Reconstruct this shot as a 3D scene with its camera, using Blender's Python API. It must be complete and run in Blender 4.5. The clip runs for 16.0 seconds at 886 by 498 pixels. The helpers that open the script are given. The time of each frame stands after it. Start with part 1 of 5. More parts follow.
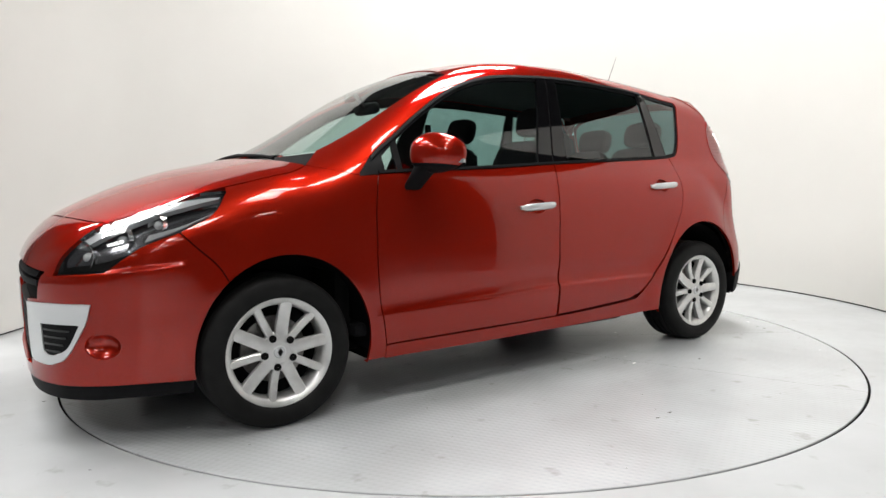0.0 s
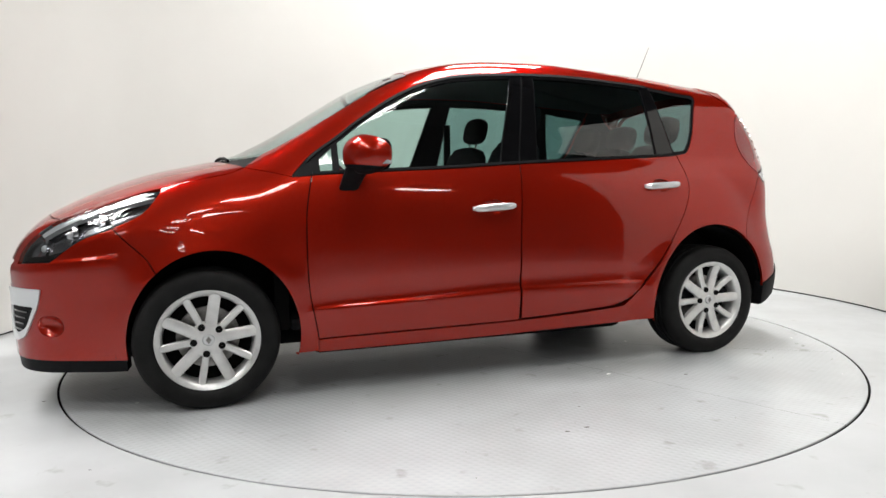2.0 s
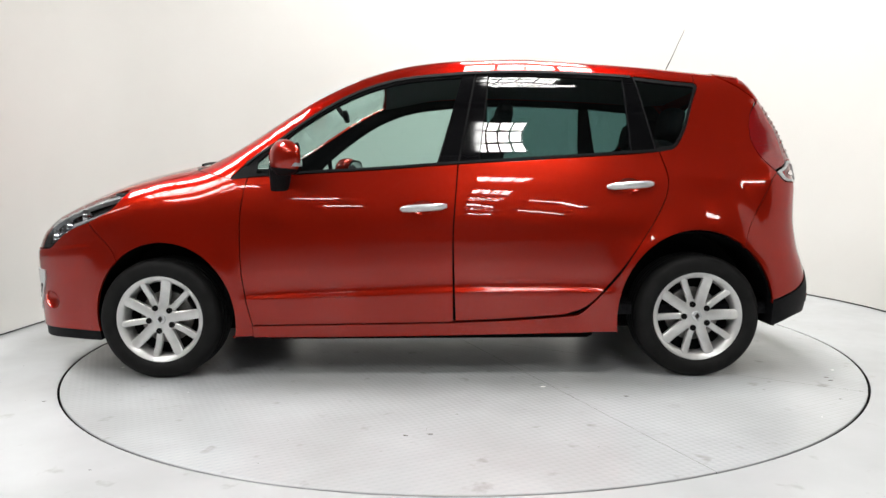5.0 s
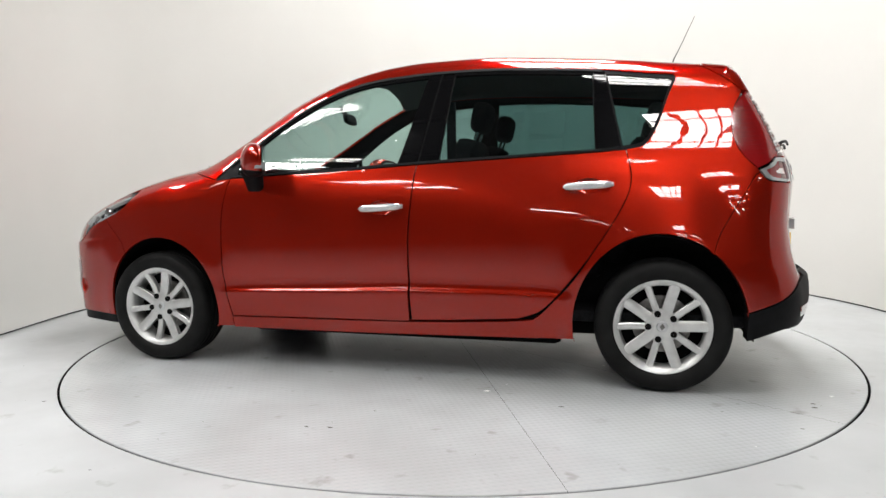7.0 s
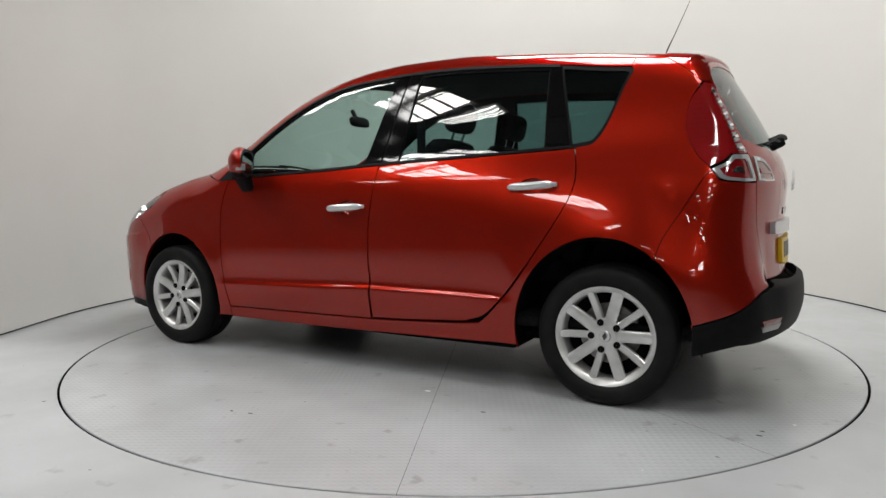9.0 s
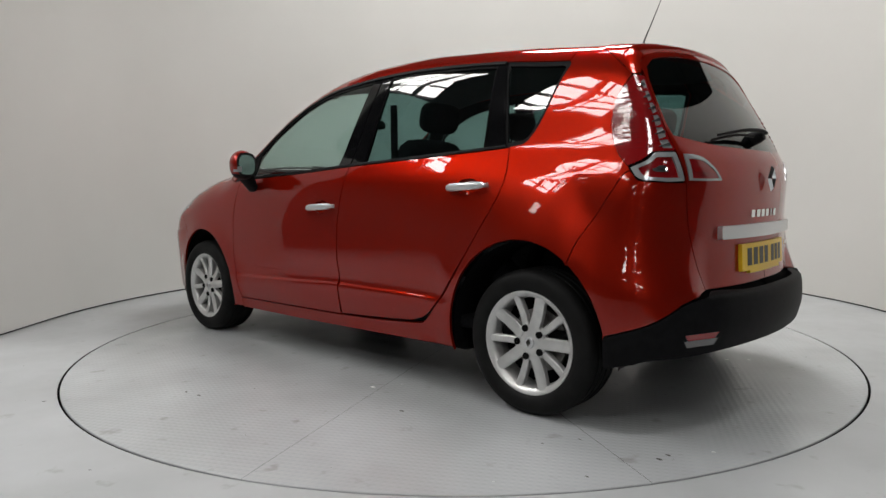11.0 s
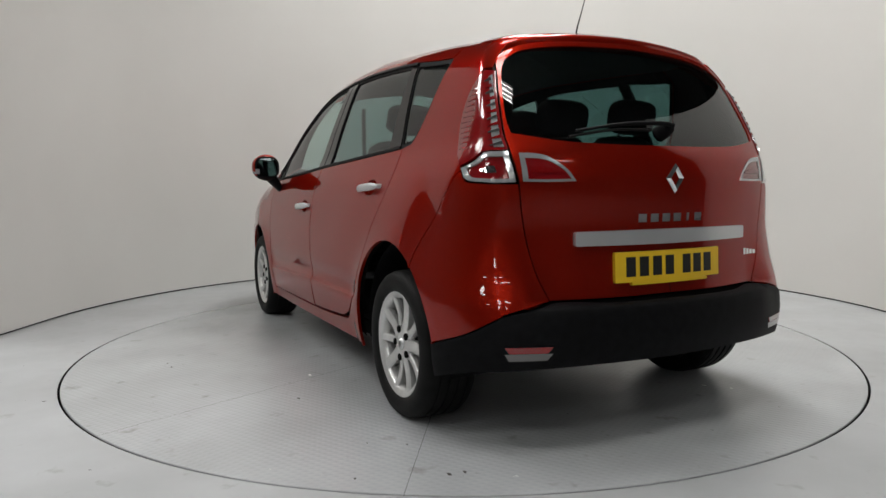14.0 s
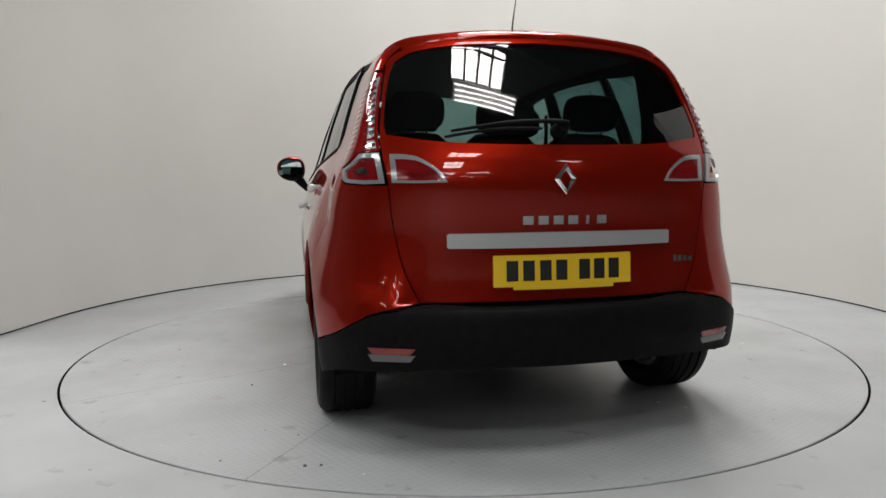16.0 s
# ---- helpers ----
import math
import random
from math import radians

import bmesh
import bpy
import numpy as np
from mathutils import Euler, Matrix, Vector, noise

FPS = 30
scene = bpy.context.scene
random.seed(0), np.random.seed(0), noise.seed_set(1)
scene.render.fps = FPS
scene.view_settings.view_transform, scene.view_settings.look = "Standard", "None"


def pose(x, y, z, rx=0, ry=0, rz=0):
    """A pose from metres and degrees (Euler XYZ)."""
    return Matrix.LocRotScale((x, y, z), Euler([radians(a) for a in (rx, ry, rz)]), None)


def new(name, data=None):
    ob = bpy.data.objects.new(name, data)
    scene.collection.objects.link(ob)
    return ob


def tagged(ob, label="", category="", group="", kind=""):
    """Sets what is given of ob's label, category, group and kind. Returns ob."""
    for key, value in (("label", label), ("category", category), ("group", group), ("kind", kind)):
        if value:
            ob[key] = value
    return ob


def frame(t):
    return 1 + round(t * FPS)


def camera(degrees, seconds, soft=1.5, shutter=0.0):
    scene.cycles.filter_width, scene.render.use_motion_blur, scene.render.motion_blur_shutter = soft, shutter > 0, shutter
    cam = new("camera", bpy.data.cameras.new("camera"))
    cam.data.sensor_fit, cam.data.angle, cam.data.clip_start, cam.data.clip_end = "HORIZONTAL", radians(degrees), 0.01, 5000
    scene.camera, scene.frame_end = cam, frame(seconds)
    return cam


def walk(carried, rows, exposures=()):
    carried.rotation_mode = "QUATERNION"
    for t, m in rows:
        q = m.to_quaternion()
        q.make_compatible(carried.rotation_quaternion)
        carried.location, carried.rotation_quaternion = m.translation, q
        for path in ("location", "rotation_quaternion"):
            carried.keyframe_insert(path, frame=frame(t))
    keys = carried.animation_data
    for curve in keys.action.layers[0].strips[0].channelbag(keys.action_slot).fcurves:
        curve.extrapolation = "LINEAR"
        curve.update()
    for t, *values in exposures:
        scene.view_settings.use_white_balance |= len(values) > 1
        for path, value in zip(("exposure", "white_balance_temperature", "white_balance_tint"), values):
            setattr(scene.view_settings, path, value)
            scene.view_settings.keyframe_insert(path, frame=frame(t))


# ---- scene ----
cam = camera(67.2, 16.0, soft=1.5)
EYE = (0.0, -4.2133, 0.9427)
YAW, ROLL = 1.25, 0.556
CAM = Matrix.Translation(EYE) @ pose(0, 0, 0, 0, 0, YAW) @ pose(0, 0, 0, 90 - 5.0376) @ pose(0, 0, 0, 0, 0, -ROLL)
walk(cam, [(0.0, CAM), (16.0, CAM)],
     exposures=[(0.0, -0.16), (2.0, -0.13), (4.0, -0.10), (6.5, -0.17), (8.0, -0.52), (9.0, -0.76), (12.5, -1.02), (16.0, -0.92)])

# the turn of the table: seconds, degrees of the car's heading
TURN = [(0, 215.31), (1, 208.14), (2, 201.18), (3, 194.13), (4, 187.08), (5, 180.1), (6, 173.13), (7, 166.2), (8, 159.26),
        (9, 152.33), (10, 145.4), (11, 138.5), (12, 131.67), (13, 124.8), (14, 117.83), (15, 110.85), (16, 103.83)]
OFF = 0.06  # the car's centreline beside the table's axis


# ---- light ----
world = bpy.data.worlds.new("world")
scene.world = world
world.use_nodes = True
wn = world.node_tree.nodes
wl = world.node_tree.links
sky = wn.new("ShaderNodeTexSky")
sky.sky_type, sky.sun_disc, sky.sun_elevation, sky.sun_rotation = "NISHITA", False, radians(40), radians(30)
wl.new(sky.outputs[0], wn["Background"].inputs[0])
wn["Background"].inputs[1].default_value = 0.08


def area_lamp(name, m, sx, sy, watts, colour=(1, 1, 1)):
    lamp = bpy.data.lights.new(name, "AREA")
    lamp.shape, lamp.size, lamp.size_y, lamp.energy, lamp.color = "RECTANGLE", sx, sy, watts, colour
    ob = new(name, lamp)
    ob.matrix_world = m
    return ob


# ---- materials ----
def mat(name, base=(0.5, 0.5, 0.5), rough=0.5, metal=0.0, coat=0.0, spec=0.5, emit=None, power=0.0):
    m = bpy.data.materials.new(name)
    m.use_nodes = True
    b = m.node_tree.nodes["Principled BSDF"]
    b.inputs["Base Color"].default_value = (*base, 1)
    b.inputs["Roughness"].default_value = rough
    b.inputs["Metallic"].default_value = metal
    b.inputs["Coat Weight"].default_value = coat
    b.inputs["Coat Roughness"].default_value = 0.02
    b.inputs["Specular IOR Level"].default_value = spec
    if emit:
        b.inputs["Emission Color"].default_value = (*emit, 1)
        b.inputs["Emission Strength"].default_value = power
    return m


def shader(m):
    return m.node_tree.nodes, m.node_tree.links, m.node_tree.nodes["Principled BSDF"]


def noisy(m, scale, low, high, detail=6.0, bump=0.0, dist=0.002, rough=None, fine=None, stretch=(1, 1, 1)):
    """Colour varied by noise between low and high, with bump and roughness from finer noise."""
    n, l, b = shader(m)
    tc = n.new("ShaderNodeTexCoord")
    mp = n.new("ShaderNodeMapping")
    mp.inputs["Scale"].default_value = stretch
    l.new(tc.outputs["Object"], mp.inputs[0])
    a = n.new("ShaderNodeTexNoise")
    a.inputs["Scale"].default_value, a.inputs["Detail"].default_value = scale, detail
    l.new(mp.outputs[0], a.inputs["Vector"])
    r = n.new("ShaderNodeValToRGB")
    r.color_ramp.elements[0].position, r.color_ramp.elements[1].position = 0.35, 0.68
    r.color_ramp.elements[0].color, r.color_ramp.elements[1].color = (*low, 1), (*high, 1)
    l.new(a.outputs["Fac"], r.inputs[0])
    l.new(r.outputs[0], b.inputs["Base Color"])
    f = n.new("ShaderNodeTexNoise")
    f.inputs["Scale"].default_value, f.inputs["Detail"].default_value = fine or scale * 12, 4
    l.new(mp.outputs[0], f.inputs["Vector"])
    if rough:
        q = n.new("ShaderNodeMapRange")
        q.inputs["To Min"].default_value, q.inputs["To Max"].default_value = rough
        l.new(f.outputs["Fac"], q.inputs[0])
        l.new(q.outputs[0], b.inputs["Roughness"])
    if bump:
        u = n.new("ShaderNodeBump")
        u.inputs["Strength"].default_value, u.inputs["Distance"].default_value = bump, dist
        l.new(f.outputs["Fac"], u.inputs["Height"])
        l.new(u.outputs[0], b.inputs["Normal"])
    return m


def glass_mat(name, tint, ior=1.5):
    """A thin tinted pane: see-through colour with a clear gloss over it."""
    m = bpy.data.materials.new(name)
    m.use_nodes = True
    n, l = m.node_tree.nodes, m.node_tree.links
    n.remove(n["Principled BSDF"])
    tr = n.new("ShaderNodeBsdfTransparent")
    tr.inputs[0].default_value = (*tint, 1)
    gl = n.new("ShaderNodeBsdfGlossy")
    gl.inputs["Roughness"].default_value = 0.015
    lw = n.new("ShaderNodeLayerWeight")
    lw.inputs[0].default_value = 0.5
    pw = n.new("ShaderNodeMath")
    pw.operation, pw.inputs[1].default_value = "POWER", 5.0
    fr = n.new("ShaderNodeMath")
    fr.operation = "MULTIPLY_ADD"
    f0 = 2 * ((ior - 1) / (ior + 1)) ** 2
    fr.inputs[1].default_value, fr.inputs[2].default_value = 1 - f0, f0
    l.new(lw.outputs["Facing"], pw.inputs[0])
    l.new(pw.outputs[0], fr.inputs[0])
    mx = n.new("ShaderNodeMixShader")
    l.new(fr.outputs[0], mx.inputs[0])
    l.new(tr.outputs[0], mx.inputs[1])
    l.new(gl.outputs[0], mx.inputs[2])
    l.new(mx.outputs[0], n["Material Output"].inputs[0])
    return m


def red_paint():
    """Metallic orange-red with fine flakes under a deep clear coat, slightly wavy like sprayed lacquer."""
    m = mat("red_paint", (0.20, 0.007, 0.003), 0.30, 0.62, 1.0, 0.0)
    n, l, b = shader(m)
    tc = n.new("ShaderNodeTexCoord")
    v = n.new("ShaderNodeTexVoronoi")
    v.inputs["Scale"].default_value = 900
    l.new(tc.outputs["Object"], v.inputs["Vector"])
    r = n.new("ShaderNodeValToRGB")
    r.color_ramp.elements[0].color, r.color_ramp.elements[1].color = (0.230, 0.0068, 0.0023, 1), (0.315, 0.0138, 0.0046, 1)
    l.new(v.outputs["Color"], r.inputs[0])
    l.new(r.outputs[0], b.inputs["Base Color"])
    b.inputs["Specular Tint"].default_value = (0.55, 0.03, 0.015, 1)
    b.inputs["Coat IOR"].default_value = 1.45
    b.inputs["Coat Roughness"].default_value = 0.008
    w = n.new("ShaderNodeTexNoise")
    w.inputs["Scale"].default_value, w.inputs["Detail"].default_value = 14, 2
    l.new(tc.outputs["Object"], w.inputs["Vector"])
    u = n.new("ShaderNodeBump")
    u.inputs["Strength"].default_value, u.inputs["Distance"].default_value = 0.10, 0.002
    l.new(w.outputs["Fac"], u.inputs["Height"])
    l.new(u.outputs[0], b.inputs["Coat Normal"])
    return m


RED = red_paint()
BLACK_TRIM = noisy(mat("black_plastic", (0.02, 0.02, 0.022), 0.55, spec=0.09), 30, (0.0035, 0.0035, 0.004), (0.006, 0.006, 0.007), bump=0.15, dist=0.001, rough=(0.45, 0.65), fine=900)
GLOSS_BLACK = mat("gloss_black", (0.003, 0.003, 0.0035), 0.06, 0.0, 0.0, 0.4)
RUBBER = noisy(mat("tyre_rubber", (0.015, 0.015, 0.015), 0.7, spec=0.15), 14, (0.005, 0.005, 0.005), (0.009, 0.009, 0.009), rough=(0.5, 0.75), fine=220)
ALLOY = noisy(mat("silver_alloy", (0.7, 0.7, 0.7), 0.30, 0.6), 20, (0.58, 0.58, 0.575), (0.67, 0.67, 0.66), rough=(0.28, 0.4), fine=500)
SILVER = mat("silver_paint", (0.62, 0.63, 0.64), 0.3, 0.6, 0.5)
CHROME = mat("chrome", (0.85, 0.85, 0.86), 0.06, 1.0)
# near-black: shade in gaps, recesses and hollow parts is put into this colour
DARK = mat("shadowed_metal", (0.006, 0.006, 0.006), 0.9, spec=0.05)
STEEL = noisy(mat("brake_steel", (0.3, 0.3, 0.3), 0.4, 0.9), 40, (0.2, 0.19, 0.18), (0.34, 0.33, 0.32), rough=(0.3, 0.5))
CABIN = noisy(mat("cabin_fabric", (0.02, 0.02, 0.022), 0.9, spec=0.1), 60, (0.008, 0.008, 0.009), (0.016, 0.016, 0.018), bump=0.2, fine=700)
LINING = mat("grey_lining", (0.10, 0.10, 0.098), 0.9)
GLASS = glass_mat("clear_glass", (0.66, 0.80, 0.77))
PRIVACY = glass_mat("tinted_glass", (0.24, 0.37, 0.36))
LENS = glass_mat("clear_lens", (0.95, 0.96, 0.97), 1.45)
RED_LENS = mat("red_lens", (0.20, 0.004, 0.005), 0.10, 0.0, 1.0)
YELLOW = mat("plate_yellow", (0.78, 0.50, 0.02), 0.35)
INK = mat("plate_black", (0.01, 0.01, 0.01), 0.4)
WALL = noisy(mat("wall_paint", (0.66, 0.65, 0.62), 0.7), 0.7, (0.575, 0.57, 0.545), (0.61, 0.605, 0.58), bump=0.05, fine=90)


def floor_paint(name, plate):
    """Worn pale grey floor paint; on the table a raised tread pattern under it."""
    m = mat(name, (0.5, 0.51, 0.52), 0.4)
    n, l, b = shader(m)
    tc = n.new("ShaderNodeTexCoord")
    big = n.new("ShaderNodeTexNoise")
    big.inputs["Scale"].default_value, big.inputs["Detail"].default_value = 1.6, 8
    l.new(tc.outputs["Object"], big.inputs["Vector"])
    r = n.new("ShaderNodeValToRGB")
    r.color_ramp.elements[0].position, r.color_ramp.elements[1].position = 0.3, 0.7
    r.color_ramp.elements[0].color, r.color_ramp.elements[1].color = (0.335, 0.346, 0.350, 1), (0.425, 0.440, 0.450, 1)
    l.new(big.outputs["Fac"], r.inputs[0])
    spots = n.new("ShaderNodeTexNoise")
    spots.inputs["Scale"].default_value, spots.inputs["Detail"].default_value = 9, 10
    l.new(tc.outputs["Object"], spots.inputs["Vector"])
    sr = n.new("ShaderNodeValToRGB")
    sr.color_ramp.elements[0].position, sr.color_ramp.elements[1].position = 0.27, 0.36
    sr.color_ramp.elements[0].color, sr.color_ramp.elements[1].color = (0.72, 0.71, 0.68, 1), (1, 1, 1, 1)
    l.new(spots.outputs["Fac"], sr.inputs[0])
    mx = n.new("ShaderNodeMix")
    mx.data_type, mx.blend_type = "RGBA", "MULTIPLY"
    mx.inputs["Factor"].default_value = 0.8
    l.new(r.outputs[0], mx.inputs[6])
    l.new(sr.outputs[0], mx.inputs[7])
    l.new(mx.outputs[2], b.inputs["Base Color"])
    rr = n.new("ShaderNodeMapRange")
    rr.inputs["To Min"].default_value, rr.inputs["To Max"].default_value = (0.20, 0.30) if plate else (0.25, 0.40)
    l.new(spots.outputs["Fac"], rr.inputs[0])
    l.new(rr.outputs[0], b.inputs["Roughness"])
    u = n.new("ShaderNodeBump")
    u.inputs["Distance"].default_value = 0.002
    if plate:
        mp = n.new("ShaderNodeMapping")
        mp.inputs["Rotation"].default_value = (0, 0, 0.3)
        l.new(tc.outputs["Object"], mp.inputs[0])
        waves = []
        for turn in (0.785, -0.785):
            m2 = n.new("ShaderNodeMapping")
            m2.inputs["Rotation"].default_value = (0, 0, turn)
            l.new(mp.outputs[0], m2.inputs[0])
            w = n.new("ShaderNodeTexWave")
            w.inputs["Scale"].default_value = 11
            w.inputs["Distortion"].default_value = 0.0
            l.new(m2.outputs[0], w.inputs["Vector"])
            waves.append(w)
        mul = n.new("ShaderNodeMath")
        mul.operation = "MULTIPLY"
        l.new(waves[0].outputs["Fac"], mul.inputs[0])
        l.new(waves[1].outputs["Fac"], mul.inputs[1])
        l.new(mul.outputs[0], u.inputs["Height"])
        u.inputs["Strength"].default_value = 0.38
    else:
        l.new(spots.outputs["Fac"], u.inputs["Height"])
        u.inputs["Strength"].default_value = 0.12
    l.new(u.outputs[0], b.inputs["Normal"])
    return m


FLOOR = floor_paint("floor_paint", False)
TABLE = floor_paint("table_paint", True)


# ---- mesh helpers ----
def mesh_object(name, verts, faces, material, parent=None, label="", smooth=False):
    me = bpy.data.meshes.new(name)
    me.from_pydata([tuple(v) for v in verts], [], [tuple(f) for f in faces])
    me.materials.append(material)
    if smooth:
        me.polygons.foreach_set("use_smooth", [True] * len(me.polygons))
    ob = new(name, me)
    if parent:
        ob.parent = parent
    if label:
        ob["label"] = label
    return ob


def part(name, bm, material, parent, label="", smooth=True, sharp=35):
    bmesh.ops.recalc_face_normals(bm, faces=bm.faces[:])
    for e in bm.edges:
        e.smooth = len(e.link_faces) == 2 and e.calc_face_angle(0) < radians(sharp)
    for f in bm.faces:
        f.smooth = smooth
    me = bpy.data.meshes.new(name)
    bm.to_mesh(me)
    bm.free()
    me.materials.append(material)
    ob = new(name, me)
    if parent:
        ob.parent = parent
    if label:
        ob["label"] = label
    return ob


def box_bm(x0, x1, y0, y1, z0, z1, bevel=0.0, segs=2, bm=None):
    bm2 = bmesh.new()
    bmesh.ops.create_cube(bm2, size=1, matrix=Matrix.Translation(((x0 + x1) / 2, (y0 + y1) / 2, (z0 + z1) / 2)) @ Matrix.Diagonal((x1 - x0, y1 - y0, z1 - z0, 1)))
    if bevel:
        bmesh.ops.bevel(bm2, geom=bm2.edges[:], offset=bevel, segments=segs, affect="EDGES", profile=0.5)
    return bm2


def lathe(profile, segs=64, axis="Y", bm=None, closed=False):
    """Turns (radius, along) pairs round the axis."""
    bm = bm or bmesh.new()
    rings = []
    for k in range(segs):
        a = 2 * math.pi * k / segs
        c, s = math.cos(a), math.sin(a)
        rings.append([bm.verts.new((r * c, h, r * s) if axis == "Y" else (r * c, r * s, h)) for r, h in profile])
    n = len(profile)
    for k in range(segs):
        a, b = rings[k], rings[(k + 1) % segs]
        for i in range(n if closed else n - 1):
            j = (i + 1) % n
            bm.faces.new((a[i], a[j], b[j], b[i]))
    return bm


def tube(points, radius, segs=8, taper=1.0):
    """A round bar along points."""
    bm = bmesh.new()
    pts = [Vector(p) for p in points]
    rings = []
    for i, p in enumerate(pts):
        d = (pts[min(i + 1, len(pts) - 1)] - pts[max(i - 1, 0)]).normalized()
        u = d.orthogonal().normalized() if abs(d.z) > 0.9 else d.cross(Vector((0, 0, 1))).normalized()
        w = d.cross(u)
        r = radius * (1 + (taper - 1) * i / max(1, len(pts) - 1))
        rings.append([bm.verts.new(p + r * (u * math.cos(2 * math.pi * k / segs) + w * math.sin(2 * math.pi * k / segs))) for k in range(segs)])
    for a, b in zip(rings, rings[1:]):
        for k in range(segs):
            bm.faces.new((a[k], a[(k + 1) % segs], b[(k + 1) % segs], b[k]))
    bm.faces.new(rings[0])
    bm.faces.new(rings[-1])
    return bm


# ---- the studio ----
CX, CY, CR = 0.07, 0.63, 3.13
WALL_STEPS = 91  # of 2.5 degrees, from the open end round to the other


def studio():
    """The floor with its round pit, the curved wall, and the hall round it."""
    n = 160
    bm = bmesh.new()
    inner = [(2.2310 * math.cos(2 * math.pi * k / n), 2.2310 * math.sin(2 * math.pi * k / n)) for k in range(n)]
    outer = [(32 * math.cos(2 * math.pi * k / n), 32 * math.sin(2 * math.pi * k / n)) for k in range(n)]
    rings = []
    for ring, z in ((inner, -0.003), ([(x * 1.0012, y * 1.0012) for x, y in inner], 0.0), ([(x * 1.6, y * 1.6) for x, y in inner], 0.0), (outer, 0.0)):
        rings.append([bm.verts.new((x, y, z)) for x, y in ring])
    for a, b in zip(rings, rings[1:]):
        for k in range(n):
            bm.faces.new((a[k], a[(k + 1) % n], b[(k + 1) % n], b[k]))
    fl = part("floor", bm, FLOOR, None, smooth=False)
    tagged(fl, "pale grey painted studio floor with a round turntable pit", "floor", kind="structure")
    # pit bottom and wall near-black, so the ring gap's shade is in the colour
    bm = bmesh.new()
    bmesh.ops.create_circle(bm, cap_ends=True, segments=n, radius=2.2310, matrix=Matrix.Translation((0, 0, -0.12)))
    lathe([(2.2310, -0.0032), (2.2310, -0.12)], n, "Z", bm)
    pit = part("pit_floor", bm, DARK, None)
    tagged(pit, "turntable pit with its shade painted near-black", "pit", kind="structure")
    # curved wall with thickness
    line = [(CX - CR, -0.05)] + [(CX - CR * math.cos(math.pi * k / 72), CY + CR * math.sin(math.pi * k / 72)) for k in range(WALL_STEPS)]
    bm = bmesh.new()
    cols = []
    for i, (x, y) in enumerate(line):
        a, b = line[max(i - 1, 0)], line[min(i + 1, len(line) - 1)]
        d = Vector((b[0] - a[0], b[1] - a[1])).normalized()
        ox, oy = -d.y * 0.12, d.x * 0.12
        h = 3.9 - 1.3 * min(max((i - 61) / 14, 0), 1)  # lower towards the free end
        cols.append([bm.verts.new(v) for v in ((x, y, 0.012), (x, y, h), (x + ox, y + oy, h), (x + ox, y + oy, 0.012))])
    for a, b in zip(cols, cols[1:]):
        for i in range(4):
            j = (i + 1) % 4
            bm.faces.new((a[i], a[j], b[j], b[i]))
    bm.faces.new(cols[0])
    bm.faces.new(cols[-1])
    w = part("wall_curved", bm, WALL, None)
    tagged(w, "off-white seamless curved studio wall", "wall", kind="structure")


def wall_gap():
    """The dark joint between wall and floor."""
    bm = bmesh.new()
    rings = []
    for k in range(WALL_STEPS + 1):
        a = math.pi * max(k - 1, 0) / 72
        r = CR + 0.012
        x, y = CX - r * math.cos(a), CY + r * math.sin(a)
        if k == 0:
            y = -0.05
        rings.append([bm.verts.new((x, y, 0.0)), bm.verts.new((x, y, 0.0118))])
    for a, b in zip(rings, rings[1:]):
        bm.faces.new((a[0], b[0], b[1], a[1]))
    tagged(part("wall_joint", bm, DARK, None), "dark joint between wall and floor", "joint", kind="structure")


wall_gap()


